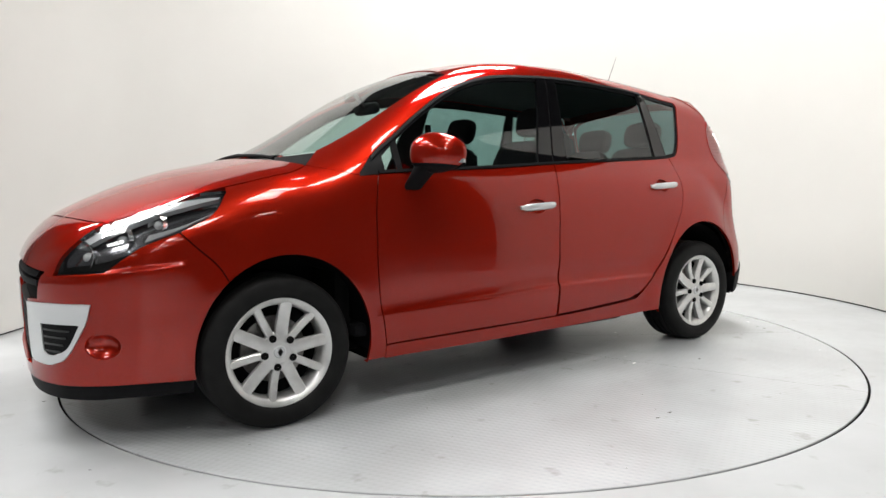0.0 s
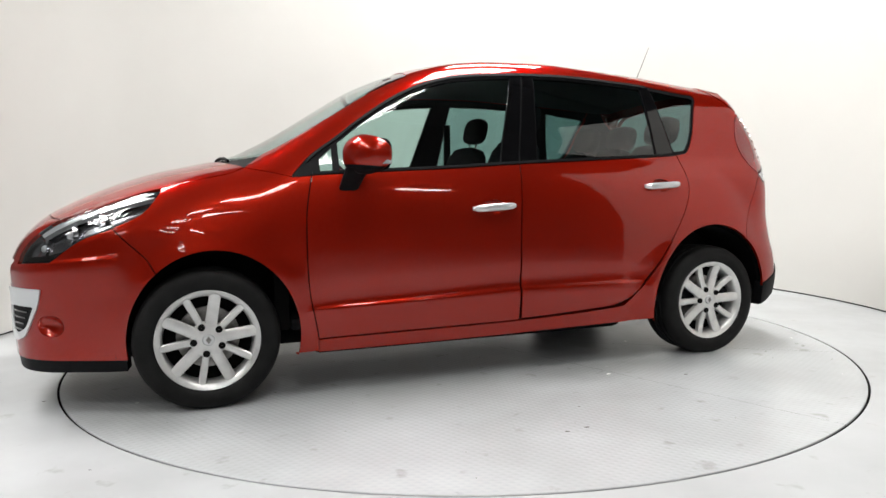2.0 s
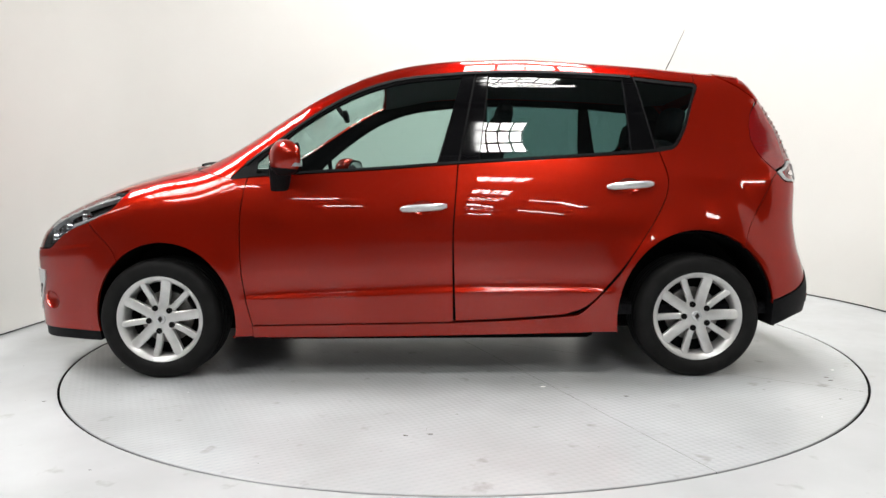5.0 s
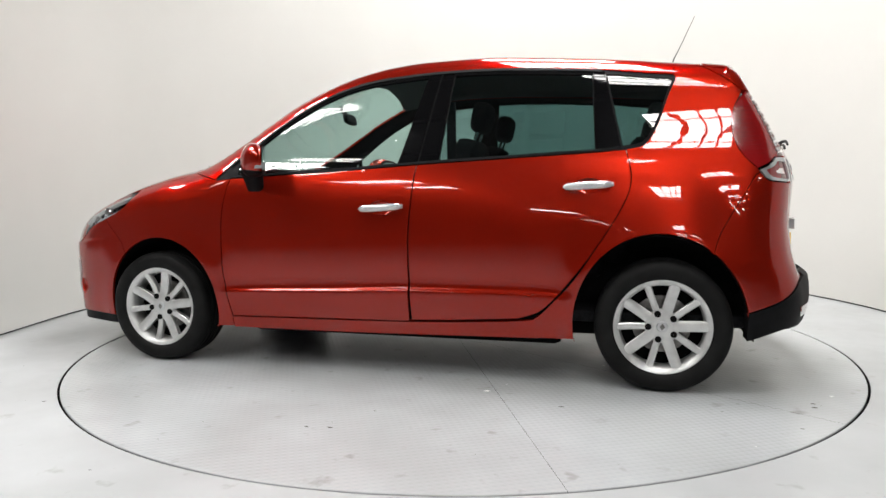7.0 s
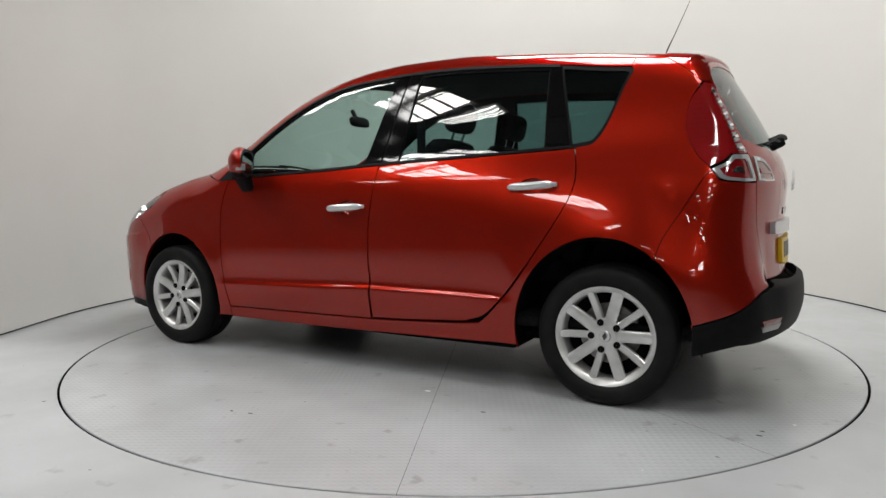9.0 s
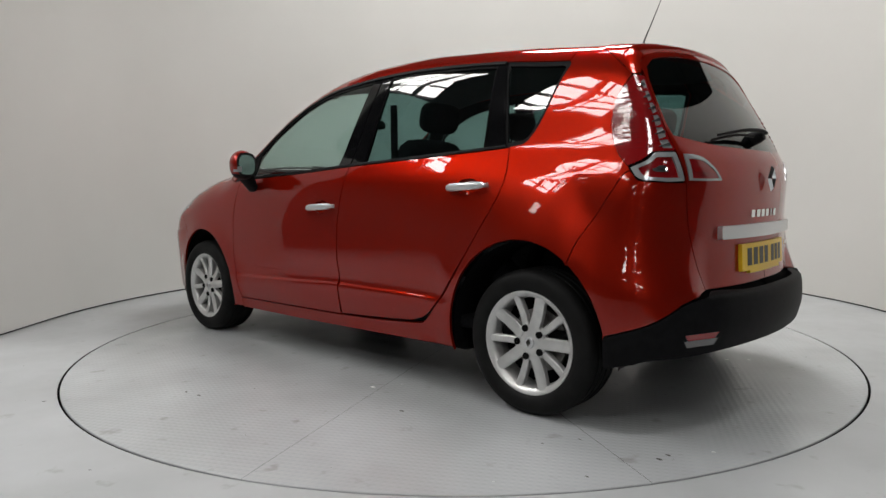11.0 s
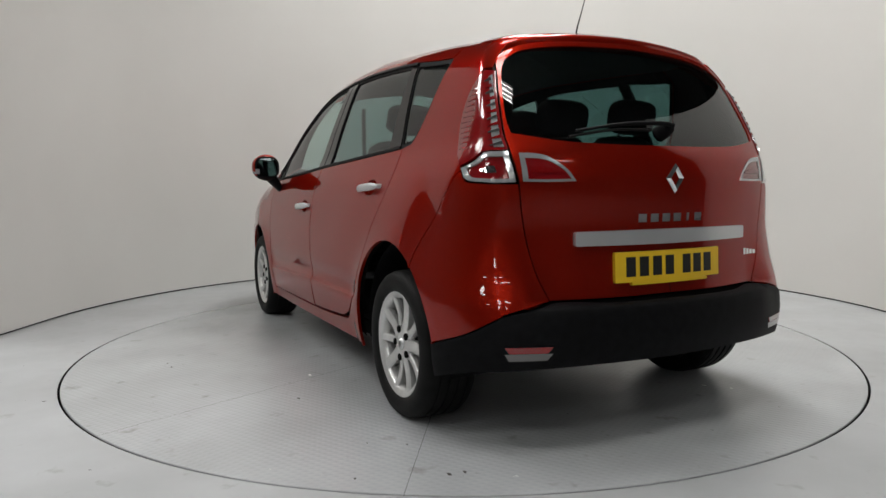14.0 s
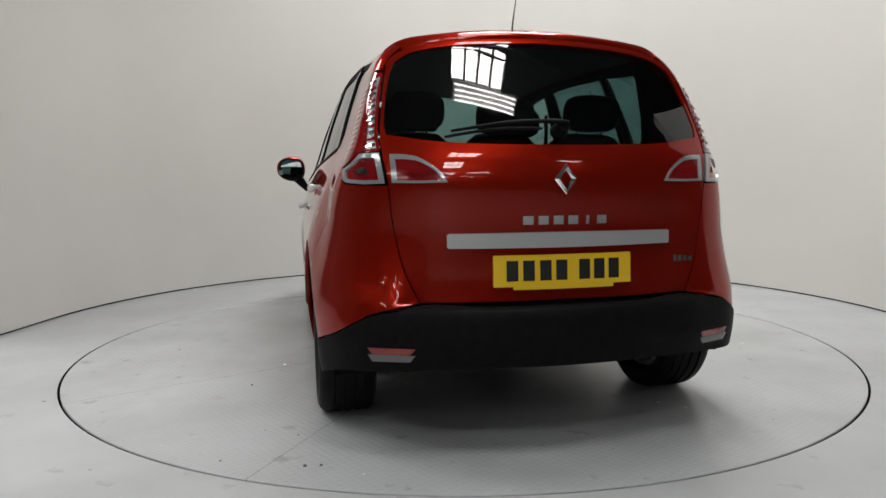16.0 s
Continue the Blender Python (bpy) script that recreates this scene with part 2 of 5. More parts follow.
def hall():
    """The hall over and behind the camera: walls, roof with barred skylights, beams and hanging louvre lights."""
    grey = noisy(mat("hall_wall", (0.35, 0.35, 0.34), 0.85), 0.5, (0.11, 0.11, 0.105), (0.16, 0.16, 0.155))
    y_end = -27.0
    for i, (x0, x1, y0, y1) in enumerate(((-10.2, -10, y_end, 9), (10, 10.2, y_end, 9), (-10.2, 10.2, y_end - 0.2, y_end), (-10.2, 10.2, 9, 9.2))):
        w = part("wall_hall_%d" % (i + 1), box_bm(x0, x1, y0, y1, 0, 5.7), grey, None)
        tagged(w, "grey sheet wall of the hall", "wall", kind="structure")
    roofm = noisy(mat("roof_sheet", (0.14, 0.14, 0.14), 0.8), 0.8, (0.10, 0.10, 0.10), (0.15, 0.15, 0.15))
    # skylights: rows along y, two across over the studio
    ys = [(-24.5, -22.6), (-20.0, -18.1), (-15.4, -13.5), (-11.4, -9.9), (-7.0, -5.7), (-3.35, -2.1), (-0.6, 1.2), (2.2, 3.6)]
    half = [0.5, 0.5, 0.5, 0.5, 0.5, 0.55, 0.9, 0.95]
    cols = ((-4.8, 1.5), (0.95, 1.0))

    def across(y):
        return cols[1:2] if y < -9 else cols if y < 2 else cols[1:]

    bm = bmesh.new()
    spans = [(y_end, ys[0][0])] + [(a[1], b[0]) for a, b in zip(ys, ys[1:])] + [(ys[-1][1], 9.0)]
    blocks = [(-10.2, 10.2, y0, y1) for y0, y1 in spans]
    for (y0, y1), hw in zip(ys, half):
        edge = [-10.2] + [v for x, k in across(y0) for v in (x - hw * k, x + hw * k)] + [10.2]
        blocks += [(edge[i], edge[i + 1], y0, y1) for i in range(0, len(edge), 2)]
    for x0, x1, y0, y1 in blocks:
        bmesh.ops.create_cube(bm, size=1, matrix=Matrix.Translation(((x0 + x1) / 2, (y0 + y1) / 2, HALL_Z + 0.05)) @ Matrix.Diagonal((x1 - x0, y1 - y0, 0.1, 1)))
    tagged(part("ceiling", bm, roofm, None), "dark sheet roof with rows of skylights", "ceiling", kind="structure")
    for k in range(15):
        y = -25.5 + 2.3 * k
        b = part("roof_beam", box_bm(-10, 10, y - 0.05, y + 0.05, HALL_Z - 0.25, HALL_Z - 0.01), roofm, None)
        tagged(b, "grey steel roof beam", "roof beam", group="roof beams")
    for (y0, y1), hw in zip(ys, half):
        for x, k in across(y0):
            w = hw * k
            area_lamp("skylight_light", pose(x, (y0 + y1) / 2, HALL_Z + 0.06), 2 * w - 0.02, y1 - y0 - 0.02, SKY_WATTS * 2 * w * (y1 - y0), (1.0, 0.985, 0.96))
            fr = new("skylight")
            tagged(fr, "roof skylight with dark metal glazing bars", "skylight", group="skylights of the hall")
            for j in (1, 2, 3):
                xx = x - w + 2 * w * j / 4
                part("glazing_bar", box_bm(xx - 0.018, xx + 0.018, y0, y1, HALL_Z - 0.02, HALL_Z + 0.03), roofm, fr)
            yy = (y0 + y1) / 2
            part("glazing_bar", box_bm(x - w, x + w, yy - 0.018, yy + 0.018, HALL_Z - 0.015, HALL_Z + 0.025), roofm, fr)
    tubem = mat("tube_glow", (0.9, 0.9, 0.9), 0.4, emit=(1.0, 0.98, 0.94), power=TUBE_POWER)
    white = mat("tube_tray", (0.7, 0.7, 0.7), 0.4)
    for x, y in ((-7.0, -3.5), (-4.0, -3.5), (1.05, -3.4), (-4.2, -7.6), (5.6, -7.6), (-7.0, 2.4), (-3.4, -12.4), (2.6, -12.4), (-3.4, -16.6), (2.6, -16.6)):
        tray = part("tube_light", box_bm(x - 0.66, x + 0.66, y - 0.2, y + 0.2, HALL_Z - 0.42, HALL_Z - 0.37, 0.01), white, None)
        tagged(tray, "hanging white louvre light with four fluorescent tubes", "tube light", group="tube lights of the hall")
        for dx in (-0.5, 0.5):
            part("hanger", tube([(x + dx, y, HALL_Z - 0.38), (x + dx, y, HALL_Z + 0.01)], 0.006, 6), white, tray)
        for dy in (-0.15, -0.05, 0.05, 0.15):
            part("tube", tube([(x - 0.62, y + dy, HALL_Z - 0.44), (x + 0.62, y + dy, HALL_Z - 0.44)], 0.016, 10), tubem, tray)


HALL_Z, TUBE_POWER = 5.6, 32
SKY_WATTS = 118
studio()
hall()


def turntable():
    """A round steel table: plates with seams between, on a drum."""
    n = 80
    t = new("turntable")
    tagged(t, "round pale grey steel turntable with worn tread plate", "turntable")
    # drum side near-black too, painting the shade inside the ring gap
    drum = lathe([(0.0005, -0.0085), (2.2185, -0.0085), (2.2185, -0.09), (0.0005, -0.09)], 160, "Z")
    part("drum", drum, DARK, t)
    for start, span in ((112.6, 35.1), (147.7, 144.9), (292.6, 35.1), (327.7, 144.9)):
        bm = bmesh.new()
        a0, arc = radians(start), radians(span)
        nx, ny = math.cos(a0 + arc / 2) * 0.0012, math.sin(a0 + arc / 2) * 0.0012
        rows = []
        for r, z in ((0.0, 0.0), (0.8, 0.0), (1.6, 0.0), (2.2165, 0.0), (2.2195, -0.003), (2.2195, -0.008)):
            rows.append([bm.verts.new((r * math.cos(a0 + arc * i / n) + nx, r * math.sin(a0 + arc * i / n) + ny, z)) for i in range(n + 1)] if r else [bm.verts.new((nx, ny, z))])
        for i in range(n):
            bm.faces.new((rows[0][0], rows[1][i], rows[1][i + 1]))
        for a, b in zip(rows[1:], rows[2:]):
            for i in range(n):
                bm.faces.new((a[i], b[i], b[i + 1], a[i + 1]))
        part("table_plate", bm, TABLE, t)
    rng = random.Random(4)
    grit = mat("dark_grit", (0.05, 0.045, 0.04), 0.9)
    chip = mat("white_chip", (0.75, 0.75, 0.73), 0.6)
    spots = [(-0.40, 1.08, 0.018, chip), (0.21, 1.715, 0.014, grit), (0.115, 1.70, 0.013, grit), (-0.762, 1.231, 0.013, grit), (-1.82, 0.94, 0.012, grit), (-1.697, 1.284, 0.010, grit),
             (-1.507, 1.014, 0.009, grit), (-1.814, 0.994, 0.014, grit), (-1.489, -0.542, 0.014, chip), (-1.424, 1.141, 0.007, grit)]
    spots += [(r * math.cos(a), r * math.sin(a), rng.uniform(0.003, 0.007), grit) for r, a in ((2.1 * math.sqrt(rng.random()), rng.uniform(0, 6.28)) for _ in range(40))]
    for x, y, r, m in spots:
        bm = bmesh.new()
        v = []
        for i in range(9):
            a = 2 * math.pi * i / 9
            q = r * rng.uniform(0.5, 1.2)
            v.append(bm.verts.new((x + q * math.cos(a), y + 0.5 * q * math.sin(a), 0.0004)))
        c = bm.verts.new((x, y, 0.0004 + 0.14 * r))
        for i in range(9):
            bm.faces.new((v[i], v[(i + 1) % 9], c))
        part("debris", bm, m, t)
    return t


table = turntable()


def floor_specks():
    """A few dark flakes on the fixed floor."""
    rng = random.Random(9)
    bm = bmesh.new()
    for x, y, r in [(-1.893, -1.283, 0.012), (-1.447, -2.166, 0.010), (-1.265, -2.031, 0.007)] + [(rng.uniform(-2.9, 2.9), rng.uniform(-2.6, 3.0), rng.uniform(0.003, 0.006)) for _ in range(60)]:
        if math.hypot(x, y) < 2.25 or math.hypot(x - CX, y - CY) > 3.05:
            continue
        v = [bm.verts.new((x + r * rng.uniform(0.5, 1.2) * math.cos(a), y + 0.5 * r * rng.uniform(0.5, 1.2) * math.sin(a), 0.0005)) for a in np.linspace(0, 2 * math.pi, 7, endpoint=False)]
        bm.faces.new(v)
    ob = part("floor_flakes", bm, mat("dark_flake", (0.05, 0.045, 0.04), 0.9), None)
    tagged(ob, "tiny dark flakes on the studio floor", "flakes", kind="stuff")


floor_specks()
# ---- the car's skin: one smooth solid, from which every panel is cut ----
def curve1(xs, ys):
    """A smooth monotone curve through the points."""
    xs, ys = np.array(xs, float), np.array(ys, float)
    h, d = np.diff(xs), np.diff(ys) / np.diff(xs)
    m = np.zeros(len(xs))
    m[1:-1] = np.where(d[:-1] * d[1:] > 0, 2 * d[:-1] * d[1:] / np.where(d[:-1] + d[1:] == 0, 1, d[:-1] + d[1:]), 0)
    m[0], m[-1] = d[0], d[-1]

    def f(x):
        x = np.asarray(x, float)
        i = np.clip(np.searchsorted(xs, x) - 1, 0, len(h) - 1)
        t = (x - xs[i]) / h[i]
        lo, hi = t < 0, t > 1
        tc = np.clip(t, 0, 1)
        v = (2 * tc ** 3 - 3 * tc ** 2 + 1) * ys[i] + (tc ** 3 - 2 * tc ** 2 + tc) * h[i] * m[i] + (-2 * tc ** 3 + 3 * tc ** 2) * ys[i + 1] + (tc ** 3 - tc ** 2) * h[i] * m[i + 1]
        return v + np.where(lo, t * h[i] * m[i], 0) + np.where(hi, (t - 1) * h[i] * m[i + 1], 0)
    return f


# half width by height, amidships
SIDE_W = curve1([0.15, 0.22, 0.32, 0.45, 0.60, 0.75, 0.88, 0.98, 1.05, 1.12, 1.30, 1.50, 1.65],
                [0.835, 0.850, 0.866, 0.878, 0.885, 0.882, 0.868, 0.846, 0.818, 0.785, 0.728, 0.655, 0.585])
# narrowing towards the ends
PLAN_LOW = curve1([-1.95, -1.6, -1.2, -0.6, 0.3, 1.1, 1.5, 1.8, 2.1, 2.4], [-0.10, -0.025, -0.002, 0.0, 0.0, -0.004, -0.012, -0.04, -0.11, -0.22])
PLAN_HIGH = curve1([-1.95, -1.6, -1.2, -0.6, 0.0, 0.6, 1.1, 1.5, 1.8, 2.4], [-0.115, -0.06, -0.045, -0.015, 0.0, 0.0, -0.006, -0.028, -0.072, -0.26])
TOP_Z = curve1([-1.75, -1.58, -1.45, -1.25, -0.95, -0.6, -0.3, 0.0, 0.2, 0.40, 0.55, 0.72, 0.89, 1.06, 1.23, 1.38, 1.56, 1.73, 1.90, 2.05, 2.22, 2.33, 2.42],
               [1.495, 1.553, 1.580, 1.603, 1.637, 1.664, 1.681, 1.676, 1.659, 1.620, 1.574, 1.502, 1.402, 1.295, 1.198, 1.129, 1.086, 1.049, 0.997, 0.936, 0.848, 0.765, 0.67])
CROWN = curve1([-1.8, -1.0, 0.3, 0.7, 1.2, 1.5, 2.0, 2.4], [0.17, 0.18, 0.17, 0.19, 0.18, 0.12, 0.19, 0.22])
NOSE_X = curve1([0.1, 0.2, 0.3, 0.45, 0.62, 0.72, 0.80, 0.95], [2.325, 2.345, 2.352, 2.355, 2.355, 2.338, 2.305, 2.23])
TAIL_X = curve1([0.1, 0.22, 0.32, 0.42, 0.50, 0.527, 0.540, 0.65, 0.80, 0.96, 1.05, 1.12, 1.25, 1.40, 1.50, 1.60],
                [-1.78, -1.86, -1.915, -1.935, -1.93, -1.918, -1.856, -1.846, -1.842, -1.850, -1.835, -1.803, -1.735, -1.650, -1.590, -1.53])


TAIL_SIDE = curve1([0.1, 0.22, 0.32, 0.42, 0.52, 0.65, 0.80, 0.96, 1.05, 1.12, 1.25, 1.40, 1.50, 1.60],
                   [-1.78, -1.86, -1.912, -1.925, -1.908, -1.868, -1.848, -1.850, -1.835, -1.803, -1.735, -1.650, -1.590, -1.53])
DOOR_EDGE = curve1([-0.70, -0.40, 0.02, 0.43, 1.08], [0.446, 0.451, 0.451, 0.436, 0.417])


def smax(a, b, k):
    h = np.maximum(k - np.abs(a - b), 0)
    return np.maximum(a, b) + h * h / (4 * k)


def body_f(x, y, z):
    """Below nought inside the car's skin, above it outside."""
    a = np.abs(y)
    aft = 1 / (1 + np.exp((x + 1.42) / 0.07))
    mix = np.clip((z - 0.75 + 0.23 * aft) / (0.35 - 0.07 * aft), 0, 1)
    mix = mix * mix * (3 - 2 * mix)
    w = SIDE_W(z) + PLAN_LOW(x) * (1 - mix) + PLAN_HIGH(x) * mix
    for cx, cz, rad, lift in ((1.475, 0.305, 0.36, 0.014), (-1.165, 0.305, 0.385, 0.018)):
        d = np.hypot(x - cx, (z - cz))
        w = w + lift * np.exp(-((d - rad) / 0.085) ** 2) * (z > 0)
    # pressed edge low on the doors
    door = 1 / (1 + np.exp(-(x + 0.72) / 0.03)) / (1 + np.exp((x - 1.05) / 0.05))
    ze = DOOR_EDGE(x)
    w = w - 0.009 * door * np.exp(-((z - ze - 0.045) / 0.05) ** 2) + 0.010 * door / (1 + np.exp((z - ze) / 0.003)) * np.clip((z - 0.27) / 0.15, 0, 1)
    side = a - w
    top = z - (TOP_Z(x) - CROWN(x) * y * y - 0.10 * np.abs(y) ** 6)
    slope = (TOP_Z(x + 0.01) - TOP_Z(x - 0.01)) / 0.02
    top = top / np.sqrt(1 + slope ** 2)
    front = x - (NOSE_X(z) - 0.70 * a ** 4)
    wide = np.clip((a - 0.48) / 0.18, 0, 1)
    wide = wide * wide * (3 - 2 * wide)
    rear = (TAIL_X(z) * (1 - wide) + TAIL_SIDE(z) * wide + 0.225 * a ** 2 + 0.15 * a ** 6) - x
    f = smax(side, top, 0.11)
    f = smax(f, front, 0.10)
    # pressed edge under the headlamps
    zc = 0.648 + 0.09 * np.clip(2.28 - x, 0, 0.6)
    f = f - 0.008 / (1 + np.exp((z - zc) / 0.003)) * np.clip((z - 0.50) / 0.12, 0, 1) * np.clip((x - 1.76) / 0.12, 0, 1)
    k = 0.13 - 0.085 * np.clip((z - 1.02) / 0.2, 0, 1)
    return smax(f, rear, k)


def root(o, d, far=1.6):
    """Where rays from o along d leave the skin."""
    o, d = np.atleast_2d(o).astype(float), np.atleast_2d(d).astype(float)
    lo, hi = np.zeros(len(o)), np.full(len(o), far)
    for _ in range(30):
        mid = (lo + hi) / 2
        p = o + d * mid[:, None]
        inside = body_f(p[:, 0], p[:, 1], p[:, 2]) < 0
        lo, hi = np.where(inside, mid, lo), np.where(inside, hi, mid)
    return o + d * lo[:, None]


def normals(p):
    e = 0.004
    g = []
    for i in range(3):
        q, r = p.copy(), p.copy()
        q[:, i] += e
        r[:, i] -= e
        g.append(body_f(*q.T) - body_f(*r.T))
    g = np.stack(g, 1)
    return g / np.linalg.norm(g, axis=1)[:, None]


# wall chart: s runs round the car from the nose's middle (left side positive), z up
XF, XR, YI, FAN = 1.70, -1.30, 0.30, 0.55
S1 = YI
S2 = S1 + FAN * math.pi / 2
S3 = S2 + XF - XR
S4 = S3 + FAN * math.pi / 2


def s_of(x, y):
    sg = np.where(y < 0, -1.0, 1.0)
    a = np.abs(y)
    s = np.where(x > XF, np.where(a < YI, a, S1 + FAN * np.arctan2(a - YI, np.maximum(x - XF, 1e-9))),
                 np.where(x >= XR, S2 + XF - x, np.where(a < YI, S4 + YI - a, S3 + FAN * (math.pi / 2 - np.arctan2(a - YI, np.maximum(XR - x, 1e-9))))))
    return s * sg


def wall_map(s, z):
    sg = np.where(s < 0, -1.0, 1.0)
    s = np.abs(s)
    af = np.clip((s - S1) / FAN, 0, math.pi / 2)
    ar = np.clip((s - S3) / FAN, 0, math.pi / 2)
    ox = np.where(s < S2, XF, np.where(s < S3, XF - (s - S2), XR))
    oy = np.where(s < S1, s, np.where(s > S4, YI - (s - S4), YI))
    dx = np.where(s < S2, np.cos(af), np.where(s < S3, 0, -np.sin(ar)))
    dy = np.where(s < S2, np.sin(af), np.where(s < S3, 1.0, np.cos(ar)))
    o = np.stack([ox, oy * sg, z], 1)
    d = np.stack([dx, dy * sg, np.zeros_like(dx)], 1)
    return root(o, d)


def top_map(x, y):
    return root(np.stack([x, y, np.full_like(x, 0.55)], 1), np.tile([0.0, 0.0, 1.0], (len(x), 1)))


def smooth_line(pts, step=0.012):
    """A Catmull-Rom line through points, sampled evenly."""
    p = np.array(pts, float)
    if len(p) > 2:
        q = np.vstack([2 * p[0] - p[1], p, 2 * p[-1] - p[-2]])
        out = []
        for i in range(1, len(q) - 2):
            t = np.linspace(0, 1, 24, endpoint=False)[:, None]
            a, b, c, d = q[i - 1], q[i], q[i + 1], q[i + 2]
            out.append(0.5 * (2 * b + (c - a) * t + (2 * a - 5 * b + 4 * c - d) * t ** 2 + (3 * b - a - 3 * c + d) * t ** 3))
        p = np.vstack(out + [p[-1:]])
    seg = np.r_[0, np.cumsum(np.linalg.norm(np.diff(p, axis=0), axis=1))]
    n = max(2, int(seg[-1] / step) + 1)
    t = np.linspace(0, seg[-1], n)
    return np.stack([np.interp(t, seg, p[:, i]) for i in range(p.shape[1])], 1)


def side(*pts):
    """Side-view points (x, z) as a smooth line in the wall chart."""
    p = smooth_line(pts)
    q = root(np.stack([p[:, 0], np.full(len(p), 0.02), p[:, 1]], 1), np.tile([0.0, 1.0, 0.0], (len(p), 1)))
    return np.stack([s_of(q[:, 0], q[:, 1]), p[:, 1]], 1)


def back(*pts):
    """Rear-view points (y, z) as a smooth line in the wall chart."""
    p = smooth_line(pts)
    q = root(np.stack([np.full(len(p), -0.9), p[:, 0], p[:, 1]], 1), np.tile([-1.0, 0.0, 0.0], (len(p), 1)))
    return np.stack([s_of(q[:, 0], q[:, 1]), p[:, 1]], 1)


def fore(*pts):
    """Front-view points (y, z) as a smooth line in the wall chart."""
    p = smooth_line(pts)
    q = root(np.stack([np.full(len(p), 1.5), p[:, 0], p[:, 1]], 1), np.tile([1.0, 0.0, 0.0], (len(p), 1)))
    return np.stack([s_of(q[:, 0], q[:, 1]), p[:, 1]], 1)


def plan(*pts):
    return smooth_line(pts)


def loop(*lines):
    """Joins lines end to end into a closed outline, leaving out doubled points."""
    out = []
    for ln in lines:
        for p in ln:
            if not out or np.hypot(*(p - out[-1])) > 0.002:
                out.append(np.array(p))
    if np.hypot(*(out[0] - out[-1])) < 0.002:
        out.pop()
    return np.array(out)


def inside(poly, p):
    x, y = p[:, 0], p[:, 1]
    c = np.zeros(len(p), bool)
    for (x0, y0), (x1, y1) in zip(poly, np.roll(poly, -1, 0)):
        k = (y0 > y) != (y1 > y)
        with np.errstate(divide="ignore", invalid="ignore"):
            c ^= k & (x < (x1 - x0) * (y - y0) / (y1 - y0) + x0)
    return c


def inset(poly, d):
    """The outline drawn inwards by d."""
    area = np.sum(poly[:, 0] * np.roll(poly[:, 1], -1) - np.roll(poly[:, 0], -1) * poly[:, 1])
    t1 = poly - np.roll(poly, 1, 0)
    t2 = np.roll(poly, -1, 0) - poly
    t1 /= np.linalg.norm(t1, axis=1)[:, None]
    t2 /= np.linalg.norm(t2, axis=1)[:, None]
    n1, n2 = np.stack([-t1[:, 1], t1[:, 0]], 1), np.stack([-t2[:, 1], t2[:, 0]], 1)
    m = n1 + n2
    m /= np.maximum(np.sum(m * n1, 1), 0.35)[:, None]
    return poly + m * (d if area > 0 else -d)


from mathutils.geometry import delaunay_2d_cdt


def to_rear(p):
    """Wall chart counted from the middle of the tail instead of the nose, and back again."""
    q = np.array(p)
    q[:, 0] = np.where(q[:, 0] > 0, q[:, 0] - S4 - YI, q[:, 0] + S4 + YI)
    return q


